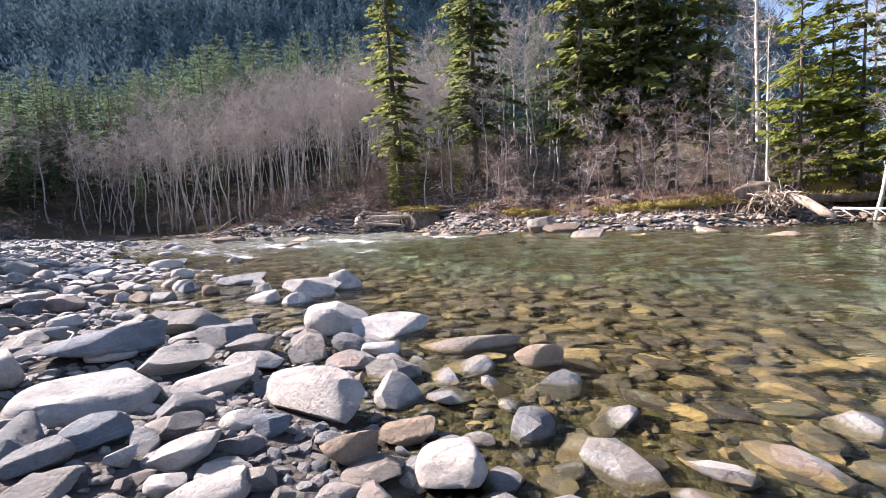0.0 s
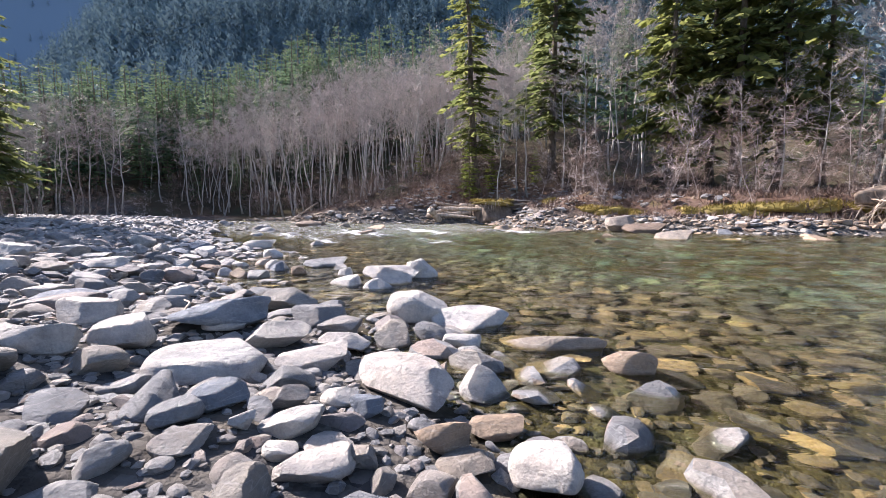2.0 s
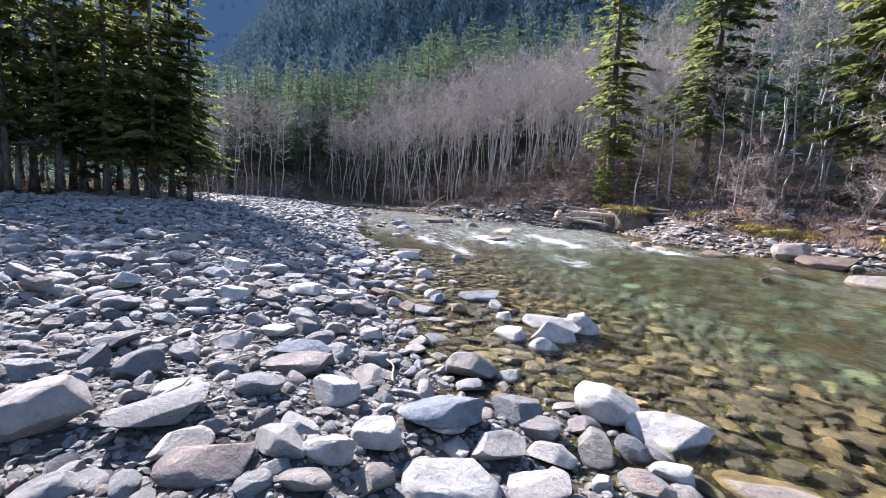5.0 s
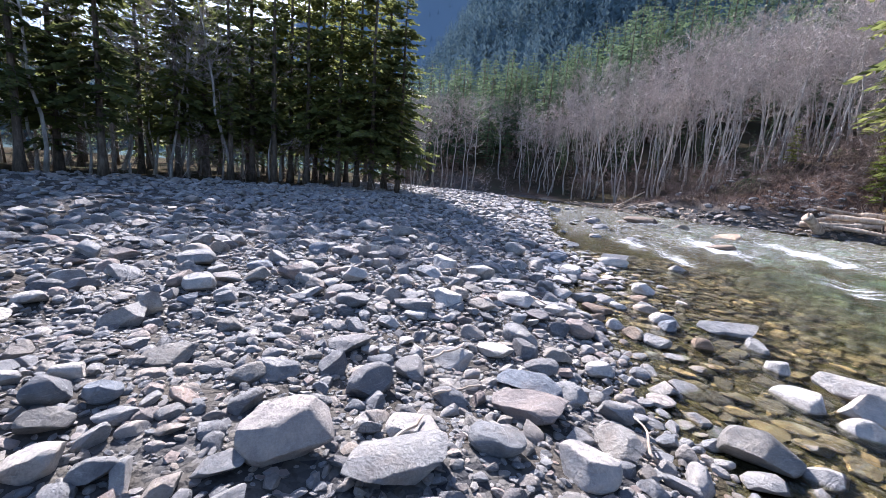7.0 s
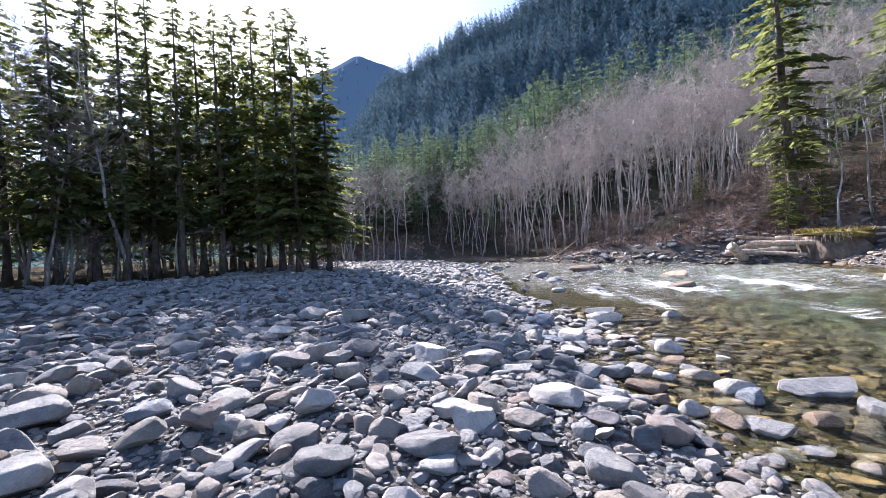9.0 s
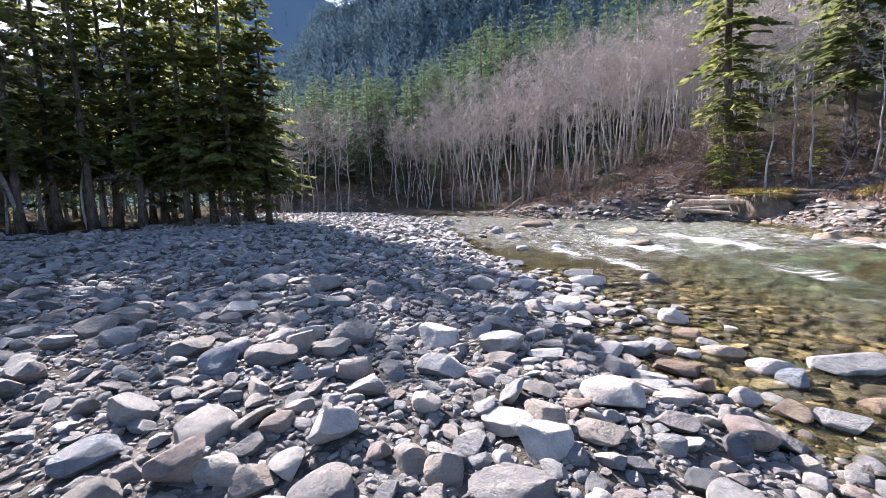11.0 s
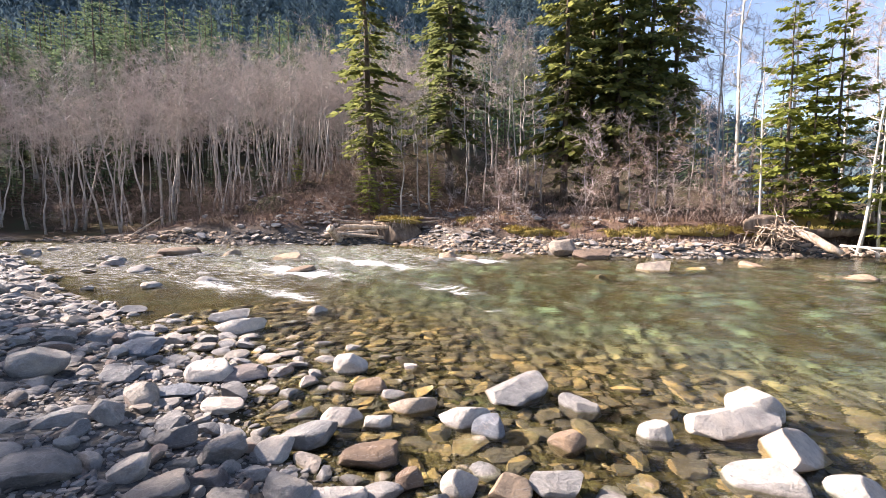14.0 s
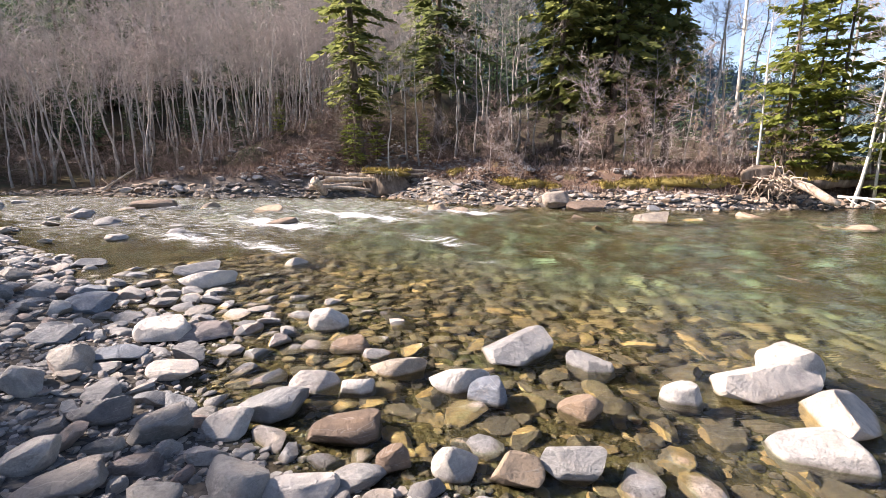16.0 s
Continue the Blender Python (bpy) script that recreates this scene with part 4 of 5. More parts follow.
# ---- trees ----
def conifer(seed, height, spread, bare, whorls, arms, twigs, foliage, name, label, droop=0.35, thick=0.0095, boughs=True):
    """A fir: tapered trunk, whorls of sagging boughs, each bough a spray of needle fans."""
    r = np.random.RandomState(seed)
    root = new(name)
    trunk, crown = Geo(), Geo()
    hs = np.linspace(0, 1, 12)
    bend = np.cumsum(r.normal(0, 0.02, (12, 2)), 0) * height * 0.06
    bend[0] = 0
    pts = np.stack([bend[:, 0], bend[:, 1], hs * height - 0.3], -1)
    trunk.tube(pts, height * thick * (1 - hs) ** 0.85 * (1 + 0.6 * np.exp(-hs * 30)) + 0.012, 8)
    for w in range(whorls):
        t = bare + (0.985 - bare) * ((w + r.uniform(0, 0.8)) / whorls)
        c = np.array([np.interp(t, hs, pts[:, 0]), np.interp(t, hs, pts[:, 1]), t * height])
        full = min(1.0, 0.45 + (t - bare) * 4.0)
        reach = spread * (1 - t) ** 0.72 * full / (1 - bare) ** 0.72 + 0.25
        turn = r.uniform(0, 6.28)
        for q in range(arms):
            if r.uniform() < 0.27:
                continue
            a = turn + q * 6.283 / arms + r.normal(0, 0.25)
            L = reach * r.uniform(0.4, 1.25)
            rise = r.uniform(-0.1, 0.25) + 0.35 * (t - 0.5)
            s = np.linspace(0, 1, 5)
            out = np.array([math.cos(a), math.sin(a), 0])
            side = np.array([-math.sin(a), math.cos(a), 0])
            line = c + s[:, None] * out * L + np.stack([0 * s, 0 * s, L * (rise * s - droop * s ** 1.7 + 0.12 * s ** 4)], -1)
            if boughs:
                trunk.tube(line, 0.012 * L * (1 - s) + 0.006, 3, False)
            v, f = [], []
            for k in range(twigs):
                e = 0.16 + 0.84 * (k + r.uniform(0, 0.7)) / twigs
                p = np.array([np.interp(e, s, line[:, m]) for m in range(3)])
                for sgn in (-1, 1):
                    l = L * (0.10 + 0.22 * (1 - e)) * r.uniform(0.7, 1.3) + 0.10
                    d = out * r.uniform(0.5, 0.95) + side * sgn * r.uniform(0.5, 1.0) + np.array([0, 0, r.uniform(-0.55, 0.05)])
                    d = d / np.linalg.norm(d) * l
                    wv = np.cross(d, (r.normal(0, 0.8), r.normal(0, 0.8), 1.0))
                    wv = wv / (np.linalg.norm(wv) + 1e-6) * l * r.uniform(0.20, 0.36)
                    n = len(v)
                    sag = np.array([0, 0, -0.12 * l])
                    v += [p, p + 0.5 * d + wv, p + d + sag, p + 0.5 * d - wv]
                    f += [[n, n + 1, n + 2], [n, n + 2, n + 3]]
            crown.add(v, f)
    part("trunk", trunk.mesh("trunk"), M_BARK, root, "dark furrowed trunk with thin boughs")
    part("crown", crown.mesh("crown", False), foliage, root)
    return tagged(root, label, "tree")


def bare_tree(seed, height, spread, low, limbs, twigs, bark, name, label, lean=0.06, thick=0.0066, category="tree", twig=M_TWIG):
    """A leafless tree: a slender trunk, rising limbs, and a haze of fine twigs."""
    r = np.random.RandomState(seed)
    root = new(name)
    trunk, crown = Geo(), Geo()
    hs = np.linspace(0, 1, 10)
    bend = np.cumsum(r.normal(0, lean, (10, 2)), 0) * height * 0.11
    bend -= bend[0]
    pts = np.stack([bend[:, 0], bend[:, 1], hs * height - 0.25], -1)
    trunk.tube(pts, height * thick * (1 - 0.93 * hs) * (1 + 0.5 * np.exp(-hs * 25)), 6)
    for i in range(limbs):
        t = low + (0.97 - low) * (i + r.uniform()) / limbs
        c = np.array([np.interp(t, hs, pts[:, m]) for m in range(3)])
        a = r.uniform(0, 6.283)
        L = spread * (0.35 + 0.65 * math.sin(math.pi * min(1, (1.06 - t) / (1.06 - low)) ** 0.8)) * r.uniform(0.55, 1.15)
        up = r.uniform(0.35, 1.0)
        s = np.linspace(0, 1, 5)
        out = np.array([math.cos(a), math.sin(a), 0])
        kink = np.cumsum(r.normal(0, 0.05 * L, (5, 3)), 0)
        kink[0] = 0
        line = c + s[:, None] * out * L + np.stack([0 * s, 0 * s, up * L * s ** 1.2], -1) + kink
        trunk.tube(line, height * thick * 0.36 * (1 - 0.85 * s) * (1 - 0.55 * t), 3, False)
        for k in range(twigs):
            e = r.uniform(0.25, 1.0)
            p = np.array([np.interp(e, s, line[:, m]) for m in range(3)])
            d = out * r.uniform(0.1, 0.9) + r.normal(0, 0.45, 3) + np.array([0, 0, r.uniform(0.15, 0.7)])
            d = d / np.linalg.norm(d) * L * r.uniform(0.22, 0.5)
            mid = p + 0.55 * d + r.normal(0, 0.04 * L, 3)
            w = 0.0045 + 0.0026 * L
            n1 = np.cross(d, r.normal(size=3))
            n1 = n1 / (np.linalg.norm(n1) + 1e-6) * w
            crown.add([p - n1, p + n1, mid + 0.7 * n1, mid - 0.7 * n1, p + d], [[0, 1, 2], [0, 2, 3], [3, 2, 4]])
            for _ in range(6):
                p2 = p + d * r.uniform(0.2, 0.95)
                d2 = d * r.uniform(0.2, 0.7) + r.normal(0, 0.12 * L, 3)
                n2 = np.cross(d2, r.normal(size=3))
                n2 = n2 / (np.linalg.norm(n2) + 1e-6) * w * 0.9
                crown.add([p2 - n2, p2 + n2, p2 + d2], [[0, 1, 2]])
    part("trunk", trunk.mesh("trunk"), bark, root)
    part("crown", crown.mesh("crown", False), twig, root, "haze of fine leafless twigs")
    return tagged(root, label, category)


def polar(az, dist, ox=-4.4, oy=2.9):
    return ox + dist * math.sin(radians(az)), oy + dist * math.cos(radians(az))


def bank_point(az, deep):
    """The place on the far bank, that many metres behind its shore, in the direction az."""
    for dist in np.arange(12, 90, 0.1):
        x, y = polar(az, dist)
        u, v = uv_of(x, y)
        if v - shores(u)[1] > deep:
            return x, y
    return polar(az, 60)


class Grove:
    """Masters of one kind; the first use of each places the master itself."""

    def __init__(self, masters, group):
        self.m, self.used, self.k = masters, set(), 0
        for o in masters:
            o["group"] = group

    def put(self, x, y, scale=1.0, turn=None, which=None, wide=1.0, lean=(0, 0)):
        i = self.k % len(self.m) if which is None else which
        self.k += 1
        turn = random.uniform(0, 360) if turn is None else turn
        z = float(ground_z(x, y))
        mat = Matrix.LocRotScale((x, y, z), Euler((radians(lean[0]), radians(lean[1]), radians(turn))), (scale * wide, scale * wide, scale))
        if i in self.used:
            s = self.m[i].scale.copy()
            self.m[i].scale = (1, 1, 1)
            o = copy_thing(self.m[i], mat)
            self.m[i].scale = s
            return o
        self.used.add(i)
        self.m[i].matrix_basis = mat
        return self.m[i]


firs = Grove([conifer(200, 27, 4.2, 0.08, 46, 6, 11, M_FIR, "fir_tree", "tall dark green fir with sagging boughs on the river bank"),
              conifer(201, 27, 3.6, 0.14, 40, 6, 11, M_FIR, "fir_tree", "tall dark green fir with sagging boughs on the river bank", 0.5),
              conifer(202, 27, 2.7, 0.16, 36, 6, 10, M_FIR, "fir_tree", "slim tall fir with thin sagging boughs on the river bank", 0.65)], "tall firs by the river")
# far bank: slim fir, fir with a dark trunk, the dense dark stand
for az, dist, s, turn, k, wide, lean in ((0.6, 32.5, 0.80, 20, 2, 1.55, -3), (10.3, 36, 0.92, 80, 1, 1.35, 0), (25.3, 33.5, 0.92, 140, 0, 1.0, 0), (28.6, 37, 1.05, 10, 0, 0.9, 0),
                                         (31.5, 35, 1.0, 200, 1, 1.1, 0), (34.8, 37, 1.05, 260, 0, 0.9, 0), (37.6, 40, 1.0, 90, 1, 0.9, 0), (59.5, 32, 0.8, 30, 0, 1.0, 0), (66, 38, 0.9, 60, 0, 1.1, 0)):
    firs.put(*polar(az, dist), s, turn, k, wide, (0, lean))
# left bank: the backlit stand at the edge of the bar
for az, dist, s, k in ((-57.0, 43, 0.60, 0), (-58.8, 44, 0.72, 1), (-60.5, 42, 0.84, 0), (-62.5, 45, 0.98, 2), (-65, 43, 0.88, 1), (-67, 46, 0.92, 0), (-69, 44, 0.88, 2), (-71, 47, 0.95, 1),
                       (-73, 44, 0.9, 2), (-75.5, 46, 0.98, 1), (-78, 43, 0.88, 2), (-80.5, 47, 0.98, 0), (-83.5, 44, 0.75, 1), (-87, 47, 0.72, 2), (-90.5, 40, 0.85, 1), (-94, 43, 0.85, 0),
                       (-97, 40, 0.85, 2), (-101, 44, 0.9, 1), (-106, 41, 0.9, 0), (-59, 52, 0.7, 2), (-64, 54, 0.9, 1), (-68, 55, 0.9, 0), (-72, 54, 0.9, 2), (-76, 56, 0.9, 0), (-81, 55, 0.85, 1),
                       (-86, 56, 0.85, 0), (-92, 54, 0.85, 2), (-98, 52, 0.9, 1), (-61.5, 62, 0.85, 0), (-66, 64, 0.9, 1), (-73.5, 64, 0.95, 1), (-79, 66, 0.9, 0), (-89, 64, 0.9, 1), (-112, 46, 0.95, 2)):
    firs.put(*polar(az, 28 + (dist - 42) * 0.75, -2.3, 0.5), 0.37 + 0.275 * s, None, k, 1.12)

youngs = Grove([conifer(210, 11, 2.1, 0.05, 24, 6, 9, M_FIRLIT, "young_fir_tree", "young yellow-green fir lit by the sun on the bank", 0.15, 0.008),
                conifer(211, 11, 1.8, 0.08, 22, 6, 9, M_FIRLIT, "young_fir_tree", "young yellow-green fir lit by the sun on the bank", 0.25, 0.008)], "young firs on the far bank")
for az, dist, s in ((48.2, 30.5, 1.15), (50.3, 31, 0.95), (52.0, 32, 1.2), (46.8, 31, 0.45), (57.5, 30, 0.9), (-1.2, 33, 0.42), (2.6, 33, 0.36), (34.2, 30.5, 0.16), (-9, 38, 0.3), (-0.2, 31.5, 0.5), (8.5, 34, 0.3)):
    youngs.put(*polar(az, dist), s)

alders = Grove([bare_tree(230 + k, 15, 2.7, 0.40 + 0.07 * (k % 3), 24, 10, M_ALDER, "alder_tree", "slender pale leafless alder on the slope", 0.085, 0.0074) for k in range(6)], "leafless alders across the river")
rt = np.random.RandomState(77)
count = 0
CROWN_AZ, CROWN_EL = (-58, -54, -42, -36, -30, -22, -17, -9, -5, 5, 12), (11, 11, 10, 12, 14.2, 16.6, 17.6, 19.6, 21, 22.5, 23)
while count < 250:
    az, t = rt.uniform(-54, 9), rt.uniform(0, 1)
    dist = np.interp(az, (-54, -42, -34, -20, -11, 0, 9), (47, 42, 40, 37, 38, 38, 40)) + 34 * t
    x, y = polar(az, dist)
    u, v = uv_of(x, y)
    if v < shores(u)[1] + 2.2 or (az < -46 and t > 0.4):
        continue
    tall = 2 + dist * math.tan(radians(np.interp(az, CROWN_AZ, CROWN_EL) * rt.uniform(0.68, 1.07))) - float(ground_z(x, y))
    alders.put(x, y, min(max(tall, 5.5), 16.5) / 15, None, None, 1.0, (rt.normal(0, 6), rt.normal(0, 6)))
    count += 1
for az, dist, s in ((12, 46, 0.95), (14, 48, 1.0), (16, 46, 1.0), (18, 48, 1.05), (20, 45, 0.95), (22, 47, 1.0), (13, 41, 0.9), (17, 40, 0.95), (20.5, 38, 0.95), (43, 38, 0.95), (45.5, 39, 0.95), (51, 38, 0.95), (55, 37, 0.9), (6.4, 33, 0.62),
                    (-53, 50, 0.72), (-54.5, 53, 0.75), (-55, 58, 0.8), (-56, 46, 0.6), (-54.6, 46, 0.65), (-53.4, 45, 0.6), (-52, 46, 0.7), (-50.6, 45, 0.65), (-49, 46, 0.7), (-47.5, 45, 0.7), (-55.4, 49, 0.7), (-51.4, 50, 0.75), (-48.2, 50, 0.8), (39.3, 32.5, 0.5), (41, 36, 0.7), (36, 34, 0.55), (-73, 29, 0.55), (-77, 27, 0.62), (-80, 30, 0.6), (-83, 27, 0.55), (-87, 27, 0.6), (-90, 29, 0.6), (-93, 27, 0.55), (-97, 26, 0.55), (4, 31.5, 0.6), (8, 32.5, 0.7), (12.5, 33, 0.6), (15, 34, 0.7), (19, 34, 0.75), (22.5, 33, 0.6), (28, 31.5, 0.45), (33, 32, 0.45), (-57.5, 30, 0.42), (-56.5, 31, 0.45), (-55.5, 30, 0.3)):
    alders.put(*polar(az, dist), s)

for k in range(34):
    alders.put(*polar(rt.uniform(-106, -70), rt.uniform(26.5, 38), -2.3, 0.5), rt.uniform(0.5, 0.95), None, None, 1.1, (rt.normal(0, 5), rt.normal(0, 5)))

birches = Grove([bare_tree(250 + k, 18, 2.4, 0.3, 26, 8, M_BIRCH, "birch_tree", "tall leafless birch with a white trunk on the far bank", 0.025, 0.0068) for k in range(2)], "white-trunked birches")
for az, dist, s, lean in ((43.8, 33, 1.15, 0), (46.2, 29, 0.6, -4), (54.0, 29.5, 0.7, 6), (55.4, 30, 0.62, 2), (56.6, 31, 0.75, 7), (42.0, 38, 1.0, 0), (48.5, 37, 1.05, 0), (52.5, 36, 1.05, 2)):
    birches.put(*polar(az, dist), s, None, None, 1.0, (0, lean))

shrubs = Grove([bare_tree(260 + k, 3.6, 1.5, 0.04, 16, 8, M_TWIG if k % 2 else M_BRUSH, "shrub", "tangled leafless brown shrub on the bank", 0.12, 0.005, "bush", M_TWIG if k == 3 else M_BRUSH) for k in range(4)], "leafless shrubs along the banks")
for k in range(190):
    if k < 72:
        az = rt.uniform(-6, 52)
        deep = rt.uniform(3.2, 9)
    elif k < 136:
        az, deep = rt.uniform(-46, -2), rt.uniform(1.8, 16)
    else:
        az, deep = rt.uniform(-105, -52), 0
    if k >= 164:
        x, y = polar(rt.uniform(-59, -44), rt.uniform(41, 52))
    elif deep:
        x, y = bank_point(az, deep)
    else:
        x, y = polar(az, rt.uniform(27, 31), -2.3, 0.5)
    shrubs.put(x, y, rt.uniform(0.4, 1.2) * (1.2 if k < 72 and deep > 6 else 0.85), None, None, 1.25, (rt.normal(0, 14), rt.normal(0, 14)))

for k in range(70):
    x, y = bank_point(rt.uniform(-44, 6), rt.uniform(3.5, 13))
    shrubs.put(x, y, rt.uniform(0.35, 0.85), None, 2 * (k % 2), 1.5, (rt.normal(0, 16), rt.normal(0, 16)))
for k in range(40):
    shrubs.put(*polar(rt.uniform(-108, -57), rt.uniform(28, 44), -2.3, 0.5), rt.uniform(0.5, 1.3), None, None, 1.0, (rt.normal(0, 14), rt.normal(0, 14)))

hill_firs = Grove([conifer(280 + k, 20, 2.9, 0.06, 26, 6, 4, M_HILL, "hill_fir_tree", "pointed green fir standing above the alders", 0.3, 0.0095, False) for k in range(3)], "firs on the lower slope")
for k in range(200):
    az = rt.uniform(-57, 22) if k < 120 else rt.uniform(-60, -24)
    dist = np.interp(az, (-57, -45, -40, -25, 0, 22), (56, 58, 62, 68, 70, 66)) + rt.uniform(0, 42)
    x, y = polar(az, dist)
    tall = 2 + dist * math.tan(radians(np.interp(az, (-57, -48, -36, -27, -10, 22), (15, 15.8, 17.2, 21.8, 25.3, 27)) * rt.uniform(0.84, 1.03))) - float(ground_z(x, y))
    hill_firs.put(x, y, min(max(tall, 8), 25) / 20, None, None, rt.uniform(1.1, 1.4))
for k in range(60):
    hill_firs.put(*polar(rt.uniform(-118, -60), rt.uniform(44, 78), -2.3, 0.5), rt.uniform(0.4, 0.75))

# small firs added among the back alders to darken the slope behind the trunks
for k in range(90):
    az = rt.uniform(-57, -12) if k < 70 else rt.uniform(-14, 8)
    x, y = polar(az, np.interp(az, (-57, -42, -20, 8), (56, 52, 52, 50)) + rt.uniform(0, 18))
    u, v = uv_of(x, y)
    if v > shores(u)[1] + 6:
        hill_firs.put(x, y, rt.uniform(0.22, 0.42) if az < -25 else rt.uniform(0.16, 0.3), None, None, 1.25)

for k in range(34):
    hill_firs.put(*polar(rt.uniform(37, 80), rt.uniform(44, 66)), rt.uniform(0.4, 0.68))


def far_woods():
    """Thousands of small pointed firs that cover the mountains, their colours tinted with blue haze."""
    r = np.random.RandomState(9)
    near_g, far_g = Geo(), Geo()
    n = 22
    for _ in range(11500):
        az = r.uniform(-105, 62)
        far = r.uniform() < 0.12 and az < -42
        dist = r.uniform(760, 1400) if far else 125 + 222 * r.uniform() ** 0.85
        x, y = polar(az, dist)
        if az < -58 and dist < 165:
            continue
        h = r.uniform(9, 19) * (1.4 if far else 1)
        z = float(ground_z(x, y, False)) - 1
        t = (np.arange(n) + r.uniform(0, 0.8, n)) / n
        a = np.arange(n) * 2.4 + r.uniform(0, 6.28)
        reach = h * (0.16 * (1 - t) ** 0.8 + 0.012) * r.uniform(0.6, 1.25, n)
        c, q = np.cos(a), np.sin(a)
        wide = reach * r.uniform(0.22, 0.45, n)
        top = np.stack([x + 0 * t, y + 0 * t, z + h * (t + 0.08 * (1.15 - t))], -1)
        end = np.stack([x + reach * c, y + reach * q, z + h * (t - 0.03)], -1)
        side = np.stack([-q * wide, c * wide, -0.03 * h + 0 * t], -1)
        v = np.stack([top, end + side, end - side], 1).reshape(-1, 3)
        (far_g if far else near_g).add(v, np.arange(3 * n).reshape(-1, 3))
    ob = part("distant_woods", far_g.mesh("distant_woods", False), M_DISTANT_HAZED)
    tagged(ob, "forest on the distant mountain with pale blue haze in its colour", "forest", kind="stuff")
    ob = part("far_woods", near_g.mesh("far_woods", False), M_FAR_HAZED)
    tagged(ob, "dark conifer forest covering the steep mountainside, blue haze in its colour", "forest", kind="stuff")


far_woods()

# ---- things on the far bank ----
def log_mesh(length, r0, r1, seed, sides=9):
    r = np.random.RandomState(seed)
    g = Geo()
    s = np.linspace(0, 1, 9)
    pts = np.stack([s * length - length / 2, np.cumsum(r.normal(0, 0.02, 9)) * length * 0.3, np.cumsum(r.normal(0, 0.015, 9)) * length * 0.3], -1)
    rad = (r0 + (r1 - r0) * s) * (1 + r.normal(0, 0.07, 9))
    g.tube(pts, rad, sides)
    for _ in range(3):
        e = r.randint(1, 8)
        d = r.normal(size=3) * 0.25
        g.tube([pts[e], pts[e] + d], [rad[e] * 0.35, rad[e] * 0.2], 5)
    return g.mesh("drift_log")


def drift_log(x, y, z, length, r0, r1, turn, pitch, seed):
    ob = part("drift_log", log_mesh(length, r0, r1, seed), M_LOG)
    ob.matrix_basis = pose(x, y, z, 0, pitch, turn)
    return tagged(ob, "bleached drift log stranded against the bank", "log", "drift logs piled by the cut bank")


lx, ly = bank_point(-1.5, 0.2)
for k, (dx, dy, z, length, r0, r1, turn, pitch) in enumerate(((0.6, 0.5, 0.95, 3.8, 0.20, 0.13, -8, 2), (-0.6, 0.1, 0.62, 3.4, 0.18, 0.12, 6, -4), (0.2, -0.2, 0.45, 2.8, 0.15, 0.10, -14, 3), (-0.9, 0.9, 1.05, 2.8, 0.13, 0.07, 24, -16),
                                                              (1.1, 0.9, 1.25, 2.0, 0.15, 0.12, 2, 1), (-1.6, -0.3, 0.5, 1.4, 0.26, 0.22, 60, 38), (-0.2, 1.2, 1.2, 3.4, 0.10, 0.05, 14, 8), (4.4, 0.9, 1.25, 2.8, 0.08, 0.05, -6, -3), (5.2, 0.6, 0.9, 2.2, 0.07, 0.04, 10, 2))):
    gz = float(ground_z(lx + dx, ly + dy))
    drift_log(lx + dx, ly + dy, max(z + 0.15, gz + 0.2) if k < 6 else gz + 0.45, length, r0, r1, turn, pitch, 300 + k)
fx, fy = bank_point(-25.2, 1.6)
drift_log(fx, fy, float(ground_z(fx, fy)) + 0.5, 2.6, 0.09, 0.05, 40, -35, 320)


def blades(g, cx, cy, cz, rad, count, length, r):
    for _ in range(count):
        a, q = r.uniform(0, 6.283), rad * math.sqrt(r.uniform())
        p = np.array([cx + q * math.cos(a), cy + q * math.sin(a), cz])
        d = np.array([r.normal(0, 0.5), r.normal(0, 0.5), r.uniform(0.3, 1.0)]) * length
        w = np.array([d[1], -d[0], 0]) / (np.hypot(d[0], d[1]) + 1e-6) * 0.03
        g.add([p - w, p + w, p + d], [[0, 1, 2]])


def moss_mound(x, y, rx, ry, h, seed, turn=0):
    r = np.random.RandomState(seed)
    v, f = stone_shape(seed, 3, 1, 0.20)
    c, s_ = math.cos(radians(turn)), math.sin(radians(turn))
    z = float(ground_z(x, y))
    v = v * (rx, ry, h)
    v = np.stack([v[:, 0] * c - v[:, 1] * s_, v[:, 0] * s_ + v[:, 1] * c, v[:, 2]], -1)
    root = new("moss_mound")
    root.matrix_basis = pose(x, y, z)
    part("cushion", np_mesh("cushion", v, f), M_MOSS, root)
    g = Geo()
    for p in v[v[:, 2] > 0.1 * h]:
        blades(g, p[0], p[1], p[2] - 0.03, 0.16, 7, 0.22, r)
    part("grass_tuft", g.mesh("grass_tuft", False), M_MOSS, root, "dry yellow grass blades")["kind"] = "stuff"
    return tagged(root, "cushion of yellow-green moss and dry grass on the bank", "moss", "moss cushions on the far bank")


for k, (az, deep, rx, h) in enumerate(((13, 3.2, 0.9, 0.3), (19, 3.5, 1.2, 0.35), (21.5, 3.7, 1.5, 0.42), (24.5, 3.6, 1.1, 0.3), (30.5, 3.7, 1.0, 0.35), (34, 3.9, 1.3, 0.35), (36.5, 3.8, 1.6, 0.42), (39, 3.9, 1.6, 0.40),
                                       (41.5, 4.0, 1.2, 0.35), (44.5, 4.0, 1.1, 0.3), (50, 4.6, 1.4, 0.4), (53, 4.6, 1.5, 0.4), (57, 4.8, 1.8, 0.4), (60, 5, 1.8, 0.4))):
    moss_mound(*bank_point(az, deep), rx * 0.8, rx * 0.5, h, 330 + k, -az + (k * 31 % 40) - 20)


